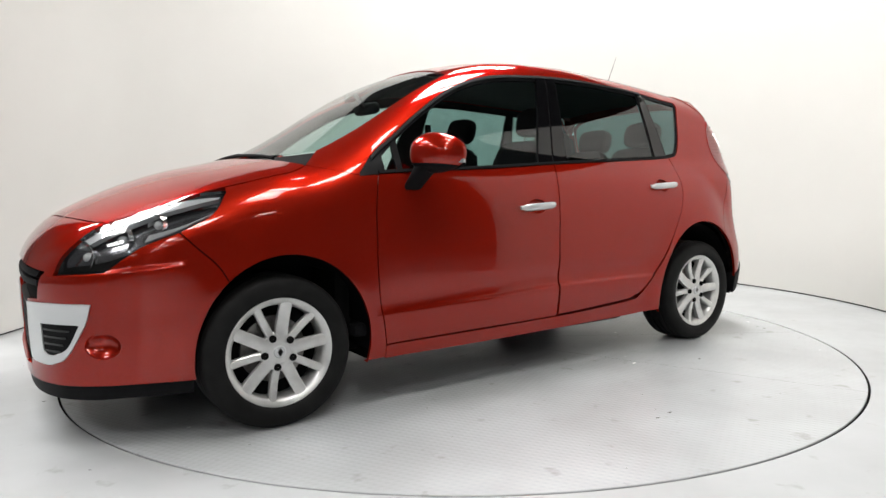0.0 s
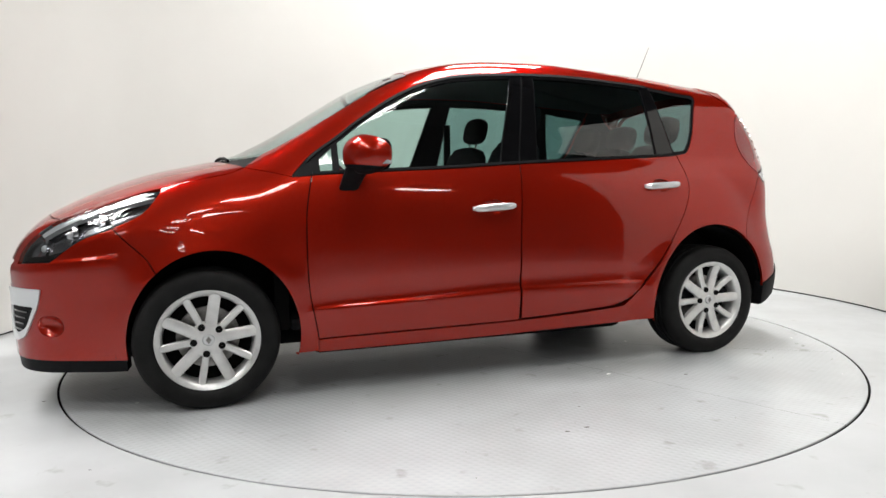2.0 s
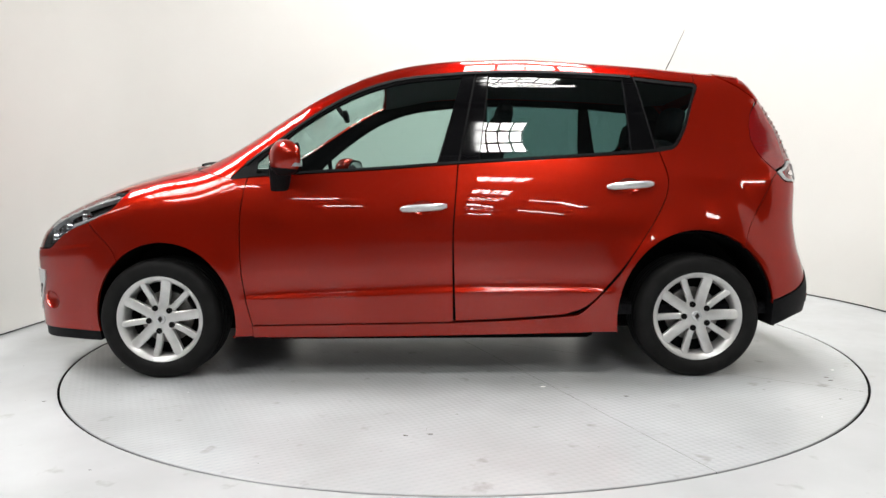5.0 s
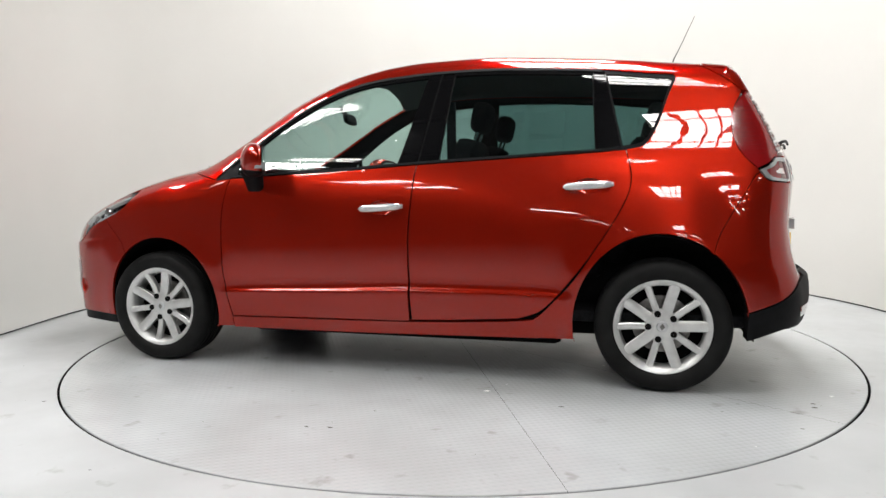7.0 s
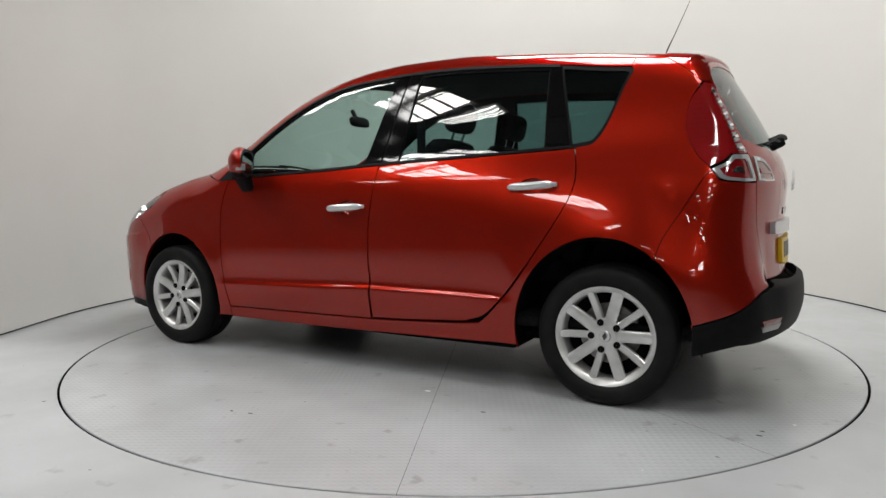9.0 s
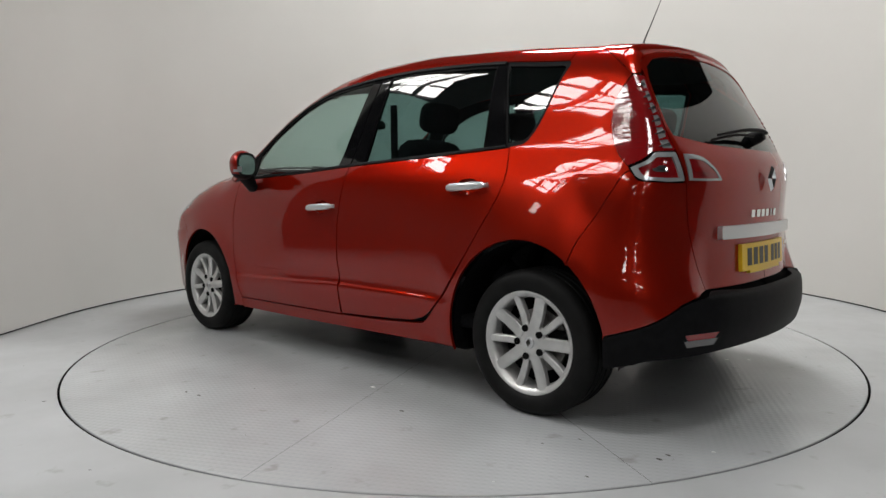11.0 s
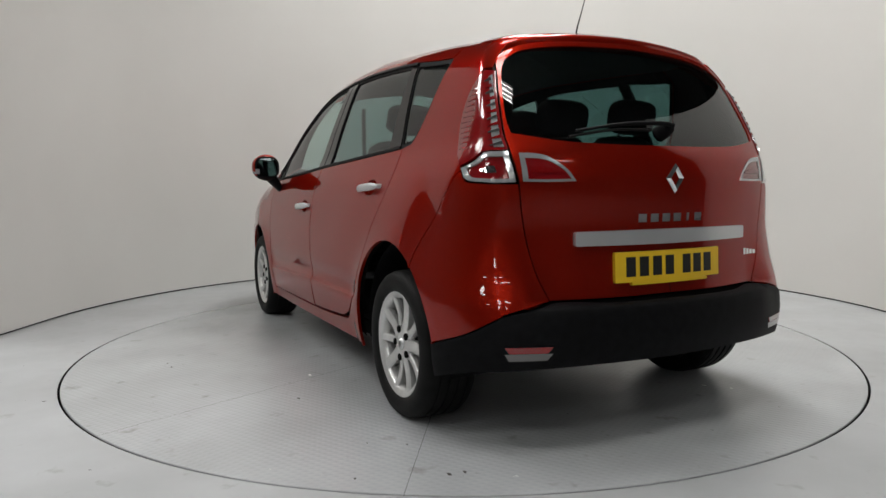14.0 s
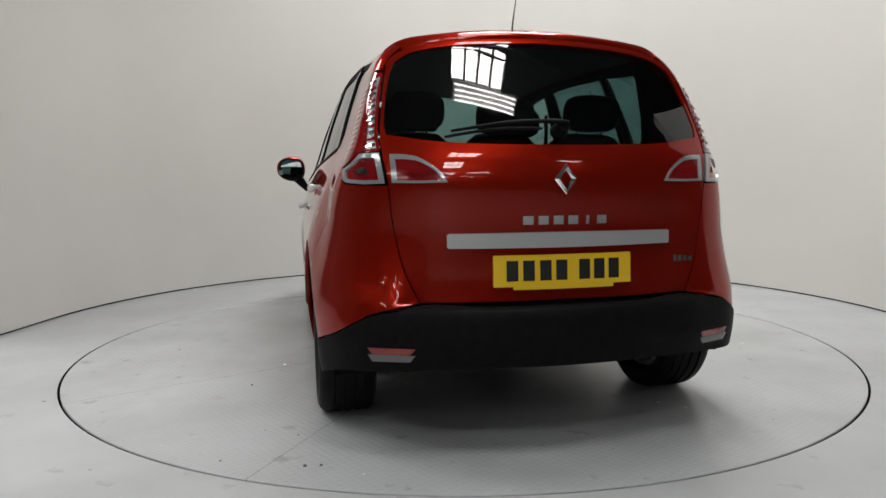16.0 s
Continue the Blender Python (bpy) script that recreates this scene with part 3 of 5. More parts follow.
def panel(name, poly, material, parent, off=0.0, thick=0.014, gap=0.002, cell=0.03, chart="wall", mirror=False, label="", holes=(), bulge=0.0, extra=None):
    """One sheet of the skin inside an outline, with turned-in edges."""
    if chart == "rear":
        poly, holes = to_rear(poly), [to_rear(h) for h in holes]
    poly = inset(poly, gap) if gap else poly
    loops = [poly, *holes]
    lo, hi = poly.min(0), poly.max(0)
    gx, gy = np.meshgrid(np.arange(lo[0] + cell / 2, hi[0], cell), np.arange(lo[1] + cell / 2, hi[1], cell))
    g = np.stack([gx.ravel(), gy.ravel()], 1)
    g = g[inside(poly, g)] if len(g) else g.reshape(0, 2)
    for hl in holes:
        g = g[~inside(hl, g)]
    rim = np.vstack(loops)
    if extra is not None:
        far = np.min(np.abs(g[:, None, 0] - extra[None, :, 0]) + np.abs(g[:, None, 1] - extra[None, :, 1]), axis=1)
        g = np.vstack([g[far > 0.014], extra[inside(poly, extra)]])
    if len(g):
        near = np.min(np.hypot(g[:, None, 0] - rim[None, :, 0], g[:, None, 1] - rim[None, :, 1]), axis=1)
        g = g[near > (cell * 0.45 if extra is None else 0.008)]
    verts = [Vector(p) for p in rim] + [Vector(p) for p in g]
    edges, k = [], 0
    for lp in loops:
        edges += [(k + i, k + (i + 1) % len(lp)) for i in range(len(lp))]
        k += len(lp)
    v2, e2, f2, ov, oe, of = delaunay_2d_cdt(verts, edges, [], 1, 1e-5)
    v2 = np.array([tuple(v) for v in v2])
    f2 = [f for f in f2]
    if holes:
        cen = np.array([v2[list(f)].mean(0) for f in f2])
        keep = np.ones(len(f2), bool)
        for hl in holes:
            keep &= ~inside(hl, cen)
        f2 = [f for f, q in zip(f2, keep) if q]
    if chart == "top":
        p = top_map(v2[:, 0], v2[:, 1])
    else:
        w2 = to_rear(v2) if chart == "rear" else v2
        p = wall_map(w2[:, 0], w2[:, 1])
    nrm = normals(p)
    lift = np.full(len(p), off)
    if bulge:
        dist = np.min(np.hypot(v2[:, None, 0] - rim[None, :, 0], v2[:, None, 1] - rim[None, :, 1]), axis=1)
        lift = lift + bulge * (1 - np.exp(-dist / 0.02))
    p = p + nrm * lift[:, None]
    # turned-in edge
    count = {}
    for f in f2:
        for i in range(len(f)):
            a, b = f[i], f[(i + 1) % len(f)]
            count[(a, b)] = count.get((a, b), 0) + 1
    border = [(a, b) for (a, b) in count if (b, a) not in count]
    ids = sorted({a for e in border for a in e})
    new_id = {a: len(p) + i for i, a in enumerate(ids)}
    tri = np.array(f2[0])
    flip = np.dot(np.cross(p[tri[1]] - p[tri[0]], p[tri[2]] - p[tri[0]]), nrm[tri[0]]) < 0
    faces = [tuple(reversed(f)) if flip else tuple(f) for f in f2]
    skin = len(faces)
    deep = p[ids] - nrm[ids] * thick
    for a, b in border:
        q = (b, a, new_id[a], new_id[b])
        faces.append(tuple(reversed(q)) if flip else q)
    allp = np.vstack([p, deep])
    made = []
    for sgn in ((1, -1) if mirror else (1,)):
        pts, nn = allp.copy(), nrm.copy()
        pts[:, 1] *= sgn
        nn[:, 1] *= sgn
        fs = faces if sgn == 1 else [tuple(reversed(f)) for f in faces]
        ob = mesh_object(name, pts, fs, material, parent, label, smooth=True)
        me = ob.data
        cn = []
        for i, poly3 in enumerate(me.polygons):
            for li in poly3.loop_indices:
                vi = me.loops[li].vertex_index
                cn.append(tuple(nn[vi]) if i < skin else tuple(poly3.normal))
        if bulge >= 0:
            me.normals_split_custom_set(cn)
        made.append(ob)
    return made


car = new("car")
tagged(car, "red metallic five-door family car with silver alloy wheels", "car")

# feature lines, side view (x, z)
BELT = [(1.13, 1.008), (1.04, 1.017), (0.70, 1.034), (0.40, 1.047), (0.0, 1.072), (-0.43, 1.093), (-0.95, 1.121), (-1.05, 1.132)]
WTOP = [(1.13, 1.020), (1.04, 1.110), (0.92, 1.196), (0.80, 1.286), (0.63, 1.396), (0.46, 1.476), (0.29, 1.522), (0.10, 1.543), (-0.13, 1.556), (-0.40, 1.557), (-0.70, 1.542), (-0.90, 1.526), (-1.10, 1.500), (-1.235, 1.487)]


def zbelt(x):
    return float(np.interp(-x, [-a for a, b in BELT], [b for a, b in BELT]))


def ztop(x):
    return float(np.interp(-x, [-a for a, b in WTOP], [b for a, b in WTOP]))


def arch(cx, cz, rx, rz, a0, a1, n=24):
    return [(cx + rx * math.cos(radians(a0 + (a1 - a0) * i / n)), cz + rz * math.sin(radians(a0 + (a1 - a0) * i / n))) for i in range(n + 1)]
def at3(*pts):
    """Points on the skin (x, y, z) as a smooth line in the wall chart."""
    p = smooth_line([(float(s_of(np.array(x), np.array(y))), z) for x, y, z in pts])
    return p


def planw(*pts):
    """A line seen from above (x, y), in the wall chart."""
    p = smooth_line(pts)
    q = top_map(p[:, 0], p[:, 1])
    return np.stack([s_of(q[:, 0], q[:, 1]), q[:, 2]], 1)


def seg(line, x0, x1, dz=0.0, n=10):
    """A stretch of a side-view line between two x, moved up by dz."""
    xs, zs = [-a for a, b in line], [b for a, b in line]
    p = smooth_line(line, 0.005)
    return [(x, float(np.interp(-x, -p[:, 0], p[:, 1])) + dz) for x in np.linspace(x0, x1, n)]


def both(half, axis=0):
    """An outline for both sides from its left half, which begins and ends in the middle."""
    return np.vstack([half, half[::-1][1:-1] * ([-1, 1] if axis == 0 else [1, -1])])


def flipped(ob):
    """The same part on the car's other side."""
    me = ob.data.copy()
    me.transform(Matrix.Diagonal((1, -1, 1, 1)))
    me.flip_normals()
    o = new(ob.name.split(".")[0], me)
    o.parent = ob.parent
    if "label" in ob:
        o["label"] = ob["label"]
    return o


# ---- feature lines ----
DOOR_F = [(1.045, 1.015), (1.064, 0.93), (1.080, 0.80), (1.077, 0.52), (1.036, 0.272)]
DOOR_B = [(-0.005, 1.072), (0.012, 0.87), (0.023, 0.70), (0.025, 0.284)]
DOOR_R = [(-1.02, 1.127), (-1.045, 0.99), (-1.012, 0.87), (-0.905, 0.69), (-0.78, 0.505), (-0.65, 0.362), (-0.53, 0.312)]
QUARTER = [(-1.05, 1.132), (-1.105, 1.150), (-1.16, 1.24), (-1.212, 1.39), (-1.243, 1.463), (-1.232, 1.487)]
ARCH_F, ARCH_R = (1.478, 0.305, 0.358, 0.390), (-1.172, 0.305, 0.385, 0.432)
SCREEN_EDGE = [(1.235, 0.612), (1.02, 0.628), (0.85, 0.625), (0.66, 0.600), (0.515, 0.572)]
ROOF_EDGE = [(0.515, 0.572), (0.2, 0.588), (-0.4, 0.590), (-0.95, 0.575), (-1.24, 0.556)]
HOOD_EDGE = [(1.33, 0.715), (1.42, 0.748), (1.60, 0.752), (1.81, 0.722), (1.95, 0.690), (2.080, 0.645)]
HOOD_FRONT = [(2.080, 0.645), (2.135, 0.52), (2.190, 0.28), (2.215, 0.0)]
LAMP_OUT = [(-1.519, 0.612, 1.392), (-1.492, 0.664, 1.306), (-1.484, 0.698, 1.197), (-1.528, 0.734, 1.088), (-1.587, 0.763, 1.028), (-1.643, 0.776, 0.972)]
GATE_SIDE = [(0.52, 0.545), (0.572, 0.66), (0.606, 0.82), (0.622, 0.97), (0.638, 1.07), (0.640, 1.15), (0.622, 1.28), (0.600, 1.388)]
SPOIL_SEAM = [(-1.36, 0.552, 1.535), (-1.44, 0.59, 1.47), (-1.519, 0.612, 1.392)]


def body_panels():
    # roof, bonnet
    panel("roof", both(loop(plan((0.455, 0.0), (0.475, 0.30), (0.515, 0.572)), plan(*ROOF_EDGE, (-1.36, 0.54)), plan((-1.36, 0.54), (-1.38, 0.3), (-1.385, 0.0))), 1), RED, car, chart="top", gap=0.0)
    panel("bonnet", both(loop(plan(*HOOD_FRONT[::-1]), plan(*HOOD_EDGE[::-1]), plan((1.33, 0.715), (1.40, 0.55), (1.47, 0.3), (1.49, 0.0))), 1), RED, car, chart="top", gap=0.003)
    panel("cowl", both(loop(plan((1.50, 0.0), (1.48, 0.3), (1.41, 0.55), (1.335, 0.715)), plan((1.335, 0.715), (1.235, 0.612)), plan((1.235, 0.615), (1.34, 0.45), (1.40, 0.25), (1.42, 0.0))), 1), BLACK_TRIM, car, chart="top", off=-0.012, gap=0.0, label="black plastic scuttle below the windscreen")
    screen = panel("windscreen", both(loop(plan((1.42, 0.0), (1.40, 0.25), (1.34, 0.45), (1.235, 0.612)), plan(*SCREEN_EDGE), plan((0.515, 0.572), (0.475, 0.30), (0.455, 0.0))), 1), GLASS, car, chart="top", off=-0.004, gap=0.001, thick=0.004, label="large raked windscreen")[0]
    screen.visible_shadow = False
    panel("screen_sticker", loop(plan((0.60, 0.40), (0.60, 0.455)), plan((0.565, 0.455), (0.565, 0.40))), LINING, screen, chart="top", off=-0.002, gap=0, thick=0.001, label="small pale sticker inside the windscreen")
    # one side, mirrored
    panel("pillar_frame", loop(planw((1.33, 0.715), (1.235, 0.612)), planw(*SCREEN_EDGE), planw(*ROOF_EDGE), side((-1.24, 1.54), (-1.232, 1.487)), side(*WTOP[::-1]), side((1.13, 1.02), (1.13, 1.010))), RED, car, mirror=True, gap=0.001)
    panel("fender", loop(side(*DOOR_F), side((1.036, 0.272), (1.036, 0.215)), side((1.06, 0.214), (1.14, 0.214)), side(*arch(*ARCH_F, 194, 50)), side((1.708, 0.604), (1.745, 0.67), (1.818, 0.743), (1.868, 0.798)), at3((1.868, 0.822, 0.800), (1.751, 0.822, 0.860), (1.682, 0.775, 0.944)), planw((1.68, 0.742), (1.60, 0.752), (1.42, 0.748), (1.33, 0.715)), side((1.24, 1.035), (1.13, 1.010)), side((1.13, 1.008), (1.045, 1.015))), RED, car, mirror=True, gap=0.0022)
    sill = panel("sill", loop(side((1.036, 0.268), (0.025, 0.280), (-0.53, 0.308), (-0.6217, 0.333)), side((-0.6217, 0.333), (-0.6217, 0.226)), side((-0.6217, 0.226), (0.3, 0.212), (1.036, 0.210))), RED, car, mirror=True, gap=0.0, thick=0.03)
    fh, rh = handle_hole(0.168, 0.858), handle_hole(-0.850, 0.958)
    edge = np.vstack([side(*[(x, float(DOOR_EDGE(x)) + dz) for x in np.linspace(-0.75, 1.07, 12)]) for dz in (-0.016, -0.008, -0.004, 0.0, 0.004, 0.008, 0.016)])
    fd = panel("front_door", loop(side(*DOOR_F[::-1]), side(*seg(BELT, 1.045, -0.005)), side(*DOOR_B), side((0.025, 0.284), (0.5, 0.279), (1.036, 0.272))), RED, car, mirror=True, gap=0.0030, holes=[fh], extra=edge)
    rd = panel("rear_door", loop(side((0.015, 0.290), (0.019, 0.45), (0.022, 0.70), (0.012, 0.87), (-0.005, 1.072)), side(*seg(BELT, -0.005, -1.02)), side(*DOOR_R[:4], (-0.773, 0.508), (-0.643, 0.368), (-0.53, 0.320)), side((-0.53, 0.320), (-0.2, 0.299), (0.015, 0.290))), RED, car, mirror=True, gap=0.0030, holes=[rh], extra=edge)
    seam = [(-1.575, 0.79, 0.985), (-1.495, 0.818, 0.852), (-1.43, 0.862, 0.74), (-1.395, 0.875, 0.645)]
    panel("quarter_panel", loop(planw((-1.24, 0.556), (-1.30, 0.548), (-1.36, 0.54)), at3(*SPOIL_SEAM), at3(*LAMP_OUT[:-1], (-1.60, 0.768, 1.015)), at3((-1.60, 0.77, 1.01), *seam), side(*[p for p in arch(*ARCH_R, 172, -12, 60) if p[0] > -1.39]), side((-0.79, 0.232), (-0.62, 0.226)), side((-0.62, 0.23), (-0.62, 0.335)), side(*[p for p in DOOR_R[::-1] if p[0] < -0.6]), side(*QUARTER)), RED, car, mirror=True, gap=0.0018)
    panel("bumper_cover", loop(at3(*seam[::-1], (-1.60, 0.77, 1.01)), at3((-1.61, 0.77, 1.0), (-1.643, 0.776, 0.972), (-1.70, 0.72, 0.964)), back((0.655, 0.962), (0.622, 0.962)), back((0.622, 0.96), *GATE_SIDE[:3][::-1]), back((0.52, 0.543), (0.62, 0.530), (0.71, 0.505)), at3((-1.80, 0.72, 0.505), (-1.714, 0.82, 0.440), (-1.60, 0.85, 0.403), (-1.545, 0.86, 0.386)), side(*[p for p in arch(*ARCH_R, 173, 90, 40) if p[0] < -1.40])), RED, car, mirror=True, gap=0.0018)
    # rear
    gate_glass = both(loop(back((0.0, 1.103), (0.20, 1.104), (0.43, 1.114), (0.615, 1.142)), back((0.618, 1.145), (0.622, 1.19), (0.609, 1.28), (0.588, 1.37), (0.562, 1.425)), back((0.562, 1.425), (0.48, 1.468), (0.30, 1.495), (0.0, 1.508))))
    gate = panel("tailgate", both(loop(back((0.0, 0.545), (0.25, 0.543), (0.52, 0.545)), back(*GATE_SIDE), back((0.60, 1.388), (0.582, 1.44), (0.48, 1.492), (0.30, 1.518), (0.0, 1.532)))), RED, car, chart="rear", gap=0.0022, holes=[gate_glass])[0]
    g = panel("rear_window", gate_glass, PRIVACY, gate, chart="rear", off=-0.004, gap=-0.003, thick=0.005, label="dark tinted rear window")[0]
    g.visible_shadow = False
    panel("spoiler", both(loop(plan((-1.389, 0.0), (-1.384, 0.3), (-1.364, 0.54)), plan((-1.37, 0.545), (-1.42, 0.552), (-1.46, 0.550)), plan((-1.485, 0.53), (-1.525, 0.35), (-1.548, 0.0))), 1), RED, car, chart="top", off=0.004, gap=0.001, thick=0.03, label="red roof spoiler over the rear window")
    spoiler_lip()
    panel("spoiler_end", loop(at3(*SPOIL_SEAM), back((0.61, 1.392), (0.585, 1.43)), back((0.585, 1.435), (0.53, 1.487)), planw((-1.51, 0.545), (-1.44, 0.557), (-1.364, 0.545))), RED, car, mirror=True, off=0.003, gap=0.001, thick=0.03)
    bumper = panel("rear_bumper", both(loop(back((0.0, 0.532), (0.3, 0.532), (0.52, 0.536), (0.71, 0.502)), at3((-1.80, 0.72, 0.502), (-1.714, 0.82, 0.437), (-1.60, 0.85, 0.399), (-1.547, 0.86, 0.382)), side((-1.548, 0.34), (-1.548, 0.26)), side((-1.55, 0.258), (-1.62, 0.280)), back((0.78, 0.305), (0.55, 0.316), (0.3, 0.320), (0.0, 0.320)))), BLACK_TRIM, car, chart="rear", off=0.005, gap=0.001, thick=0.06, label="unpainted black rear bumper")[0]
    for sg in (1, -1):
        for z0, z1, m in ((0.376, 0.398, RED_LENS), (0.350, 0.375, DIM_LENS)):
            q = loop(back((0.565, z0), (0.69, z0)), back((0.69, z0), (0.705, z1)), back((0.705, z1), (0.548, z1)), back((0.548, z1), (0.565, z0)))
            panel("reflector", q * [sg, 1], m, bumper, off=0.008, gap=0, thick=0.02)
    # front
    front = both(loop(planw(*HOOD_FRONT[::-1]), at3((2.080, 0.655, 0.85), (2.155, 0.635, 0.80), (2.212, 0.617, 0.745), (2.245, 0.603, 0.70), (2.260, 0.599, 0.652)), at3((2.260, 0.599, 0.650), (2.19, 0.68, 0.656), (2.113, 0.744, 0.661)), at3((2.113, 0.744, 0.663), (1.996, 0.792, 0.749), (1.868, 0.822, 0.798)), side((1.868, 0.796), (1.818, 0.743), (1.745, 0.67), (1.708, 0.604)), side(*arch(*ARCH_F, 49, -10)), side((1.84, 0.240), (1.92, 0.240)), fore((0.74, 0.242), (0.45, 0.238), (0.0, 0.235))))
    grille = both(loop(fore((0.0, 0.675), (0.3, 0.672), (0.54, 0.660)), fore((0.545, 0.655), (0.505, 0.556)), fore((0.40, 0.548), (0.392, 0.45), (0.40, 0.33)), fore((0.38, 0.29), (0.2, 0.275), (0.0, 0.27))))
    fc = float(s_of(np.array(2.128), np.array(0.727)))
    fog = np.array([(fc + 0.058 * math.cos(a), 0.392 + 0.048 * math.sin(a)) for a in np.linspace(0, 2 * math.pi, 40, endpoint=False)])
    fogr = (fog * [-1, 1])
    rows = [at3(*[(x, y, 0.648 + 0.09 * (2.28 - x) + dz) for x, y in ((2.27, 0.58), (2.19, 0.69), (2.03, 0.78), (1.87, 0.83))]) for dz in (-0.014, -0.007, -0.003, 0.0, 0.003, 0.007, 0.014)]
    rows = np.vstack(rows + [r * [-1, 1] for r in rows])
    bump = panel("front_bumper", front, RED, car, gap=0.002, holes=[grille, fog, fogr], extra=rows)[0]
    panel("grille_backing", grille, DARK, bump, off=-0.06, gap=-0.01, thick=0)
    for sg in (1, -1):
        panel("fog_recess", fog * [sg, 1], RED, bump, off=0.0, gap=0.0, thick=0.0, bulge=-0.034, cell=0.010)
    for z0, z1 in ((0.645, 0.662), (0.60, 0.625), (0.50, 0.515), (0.455, 0.467), (0.41, 0.422), (0.365, 0.377), (0.32, 0.332)):
        panel("grille_slat", both(loop(fore((0.0, z0), (0.385 + 0.09 * (z0 > 0.55), z0)), fore((0.385 + 0.09 * (z0 > 0.55), z1), (0.0, z1)))), BLACK_TRIM, bump, off=-0.015, gap=0, thick=0.03)
    # silver frames round the side intakes
    outer = loop(fore((0.405, 0.538), (0.56, 0.546), (0.70, 0.548)), at3((2.157, 0.715, 0.546), (2.180, 0.695, 0.463), (2.235, 0.637, 0.350), (2.275, 0.575, 0.318)), fore((0.55, 0.314), (0.44, 0.318), (0.412, 0.335)), fore((0.410, 0.35), (0.400, 0.45), (0.405, 0.538)))
    inner = loop(fore((0.523, 0.467), (0.60, 0.470), (0.675, 0.471)), at3((2.192, 0.682, 0.468), (2.230, 0.645, 0.385), (2.265, 0.592, 0.355)), fore((0.58, 0.352), (0.548, 0.354), (0.532, 0.37)), fore((0.530, 0.38), (0.523, 0.467)))
    for sg in (1, -1):
        fr = panel("intake_frame", outer * [sg, 1], SILVER, bump, off=0.006, gap=0, thick=0.02, holes=[inner * [sg, 1]], label="silver-painted frame of the air intake")[0]
        panel("intake_grille", inner * [sg, 1], BLACK_TRIM, fr, off=0.002, gap=0.001, thick=0)
        for k in range(4):
            zz = 0.365 + 0.026 * k
            panel("intake_slat", loop(fore((0.535, zz), (0.620 + 0.012 * k, zz)), fore((0.620 + 0.012 * k, zz + 0.008), (0.535, zz + 0.008))) * [sg, 1], GLOSS_BLACK, fr, off=0.005, gap=0, thick=0.004)
    panel("front_lip", both(loop(fore((0.0, 0.236), (0.45, 0.239), (0.74, 0.243)), side((1.92, 0.241), (1.84, 0.241)), side((1.84, 0.235), (1.84, 0.188)), side((1.85, 0.188), (1.92, 0.186)), fore((0.70, 0.186), (0.4, 0.184), (0.0, 0.184)))), BLACK_TRIM, car, off=-0.008, gap=0, thick=0.05, label="black lower edge of the front bumper")
    return fd, rd, gate, bump


def spoiler_lip():
    """The thick rear edge of the spoiler, which stands out over the glass."""
    ys = np.linspace(-0.59, 0.59, 49)
    xe = -1.540 + 0.20 * ys ** 2
    q = top_map(xe, ys)
    bm = bmesh.new()
    rings = []
    for (x, y, z), n in zip(q, normals(q)):
        u = abs(y) / 0.59
        d = 0.030 - 0.008 * u ** 2
        drop = 0.010 + 0.012 * u ** 3
        rings.append([bm.verts.new(v) for v in ((x + 0.03, y, z - 0.001), (x, y, z + 0.006), (x - d * 0.6, y, z + 0.004 - drop * 0.5), (x - d, y, z - drop - 0.002), (x - d - 0.002, y, z - drop - 0.010), (x - d + 0.002, y, z - drop - 0.040), (x + 0.01, y, z - 0.058))])
    for a, b in zip(rings, rings[1:]):
        for k in range(7):
            bm.faces.new((a[k], a[(k + 1) % 7], b[(k + 1) % 7], b[k]))
    bm.faces.new(rings[0])
    bm.faces.new(rings[-1])
    part("spoiler_lip", bm, RED, car, sharp=40)


def handle_hole(x, z):
    c = side((x, z), (x + 0.001, z))[0]
    return np.array([(c[0] + 0.062 * math.cos(a), c[1] + 0.036 * math.sin(a)) for a in np.linspace(0, 2 * math.pi, 44, endpoint=False)])


def handles(doors, x, z, tilt):
    """A silver bar over a red scoop, on each door of the pair."""
    for ob, sg in zip(doors, (1, -1)):
        panel("handle_scoop", handle_hole(x, z) * [sg, 1], RED, ob, off=-0.030, gap=-0.008, thick=-0.02, bulge=-0.004)
        p = root([[x, 0.3, z]], [[0, 1, 0]])[0]
        n = normals(p[None])[0]
        bm = bmesh.new()
        rings = []
        for i in range(17):
            u = -1 + 2 * i / 16
            e = math.sqrt(max(0.0, 1 - abs(u) ** 6))
            h, w = 0.0165 * e + 0.001, 0.011 * e + 0.001
            cx, out = 0.116 * u, 0.034 - 0.020 * abs(u) ** 3
            rings.append([bm.verts.new((p[0] + cx, sg * (p[1] + out + w * math.cos(a)), p[2] - tilt * cx + h * math.sin(a))) for a in np.linspace(0, 2 * math.pi, 12, endpoint=False)])
        for a, b in zip(rings, rings[1:]):
            for k in range(12):
                bm.faces.new((a[k], a[(k + 1) % 12], b[(k + 1) % 12], b[k]))
        bm.faces.new(rings[0])
        bm.faces.new(rings[-1])
        part("handle", bm, SILVER, ob, "satin silver door handle")
        for ex in (-0.105, 0.10):
            part("handle_mount", box_bm(p[0] + ex - 0.012, p[0] + ex + 0.012, min(sg * (p[1] - 0.01), sg * (p[1] + 0.016)), max(sg * (p[1] - 0.01), sg * (p[1] + 0.016)), p[2] - tilt * ex - 0.010, p[2] - tilt * ex + 0.010, 0.004), SILVER, ob)


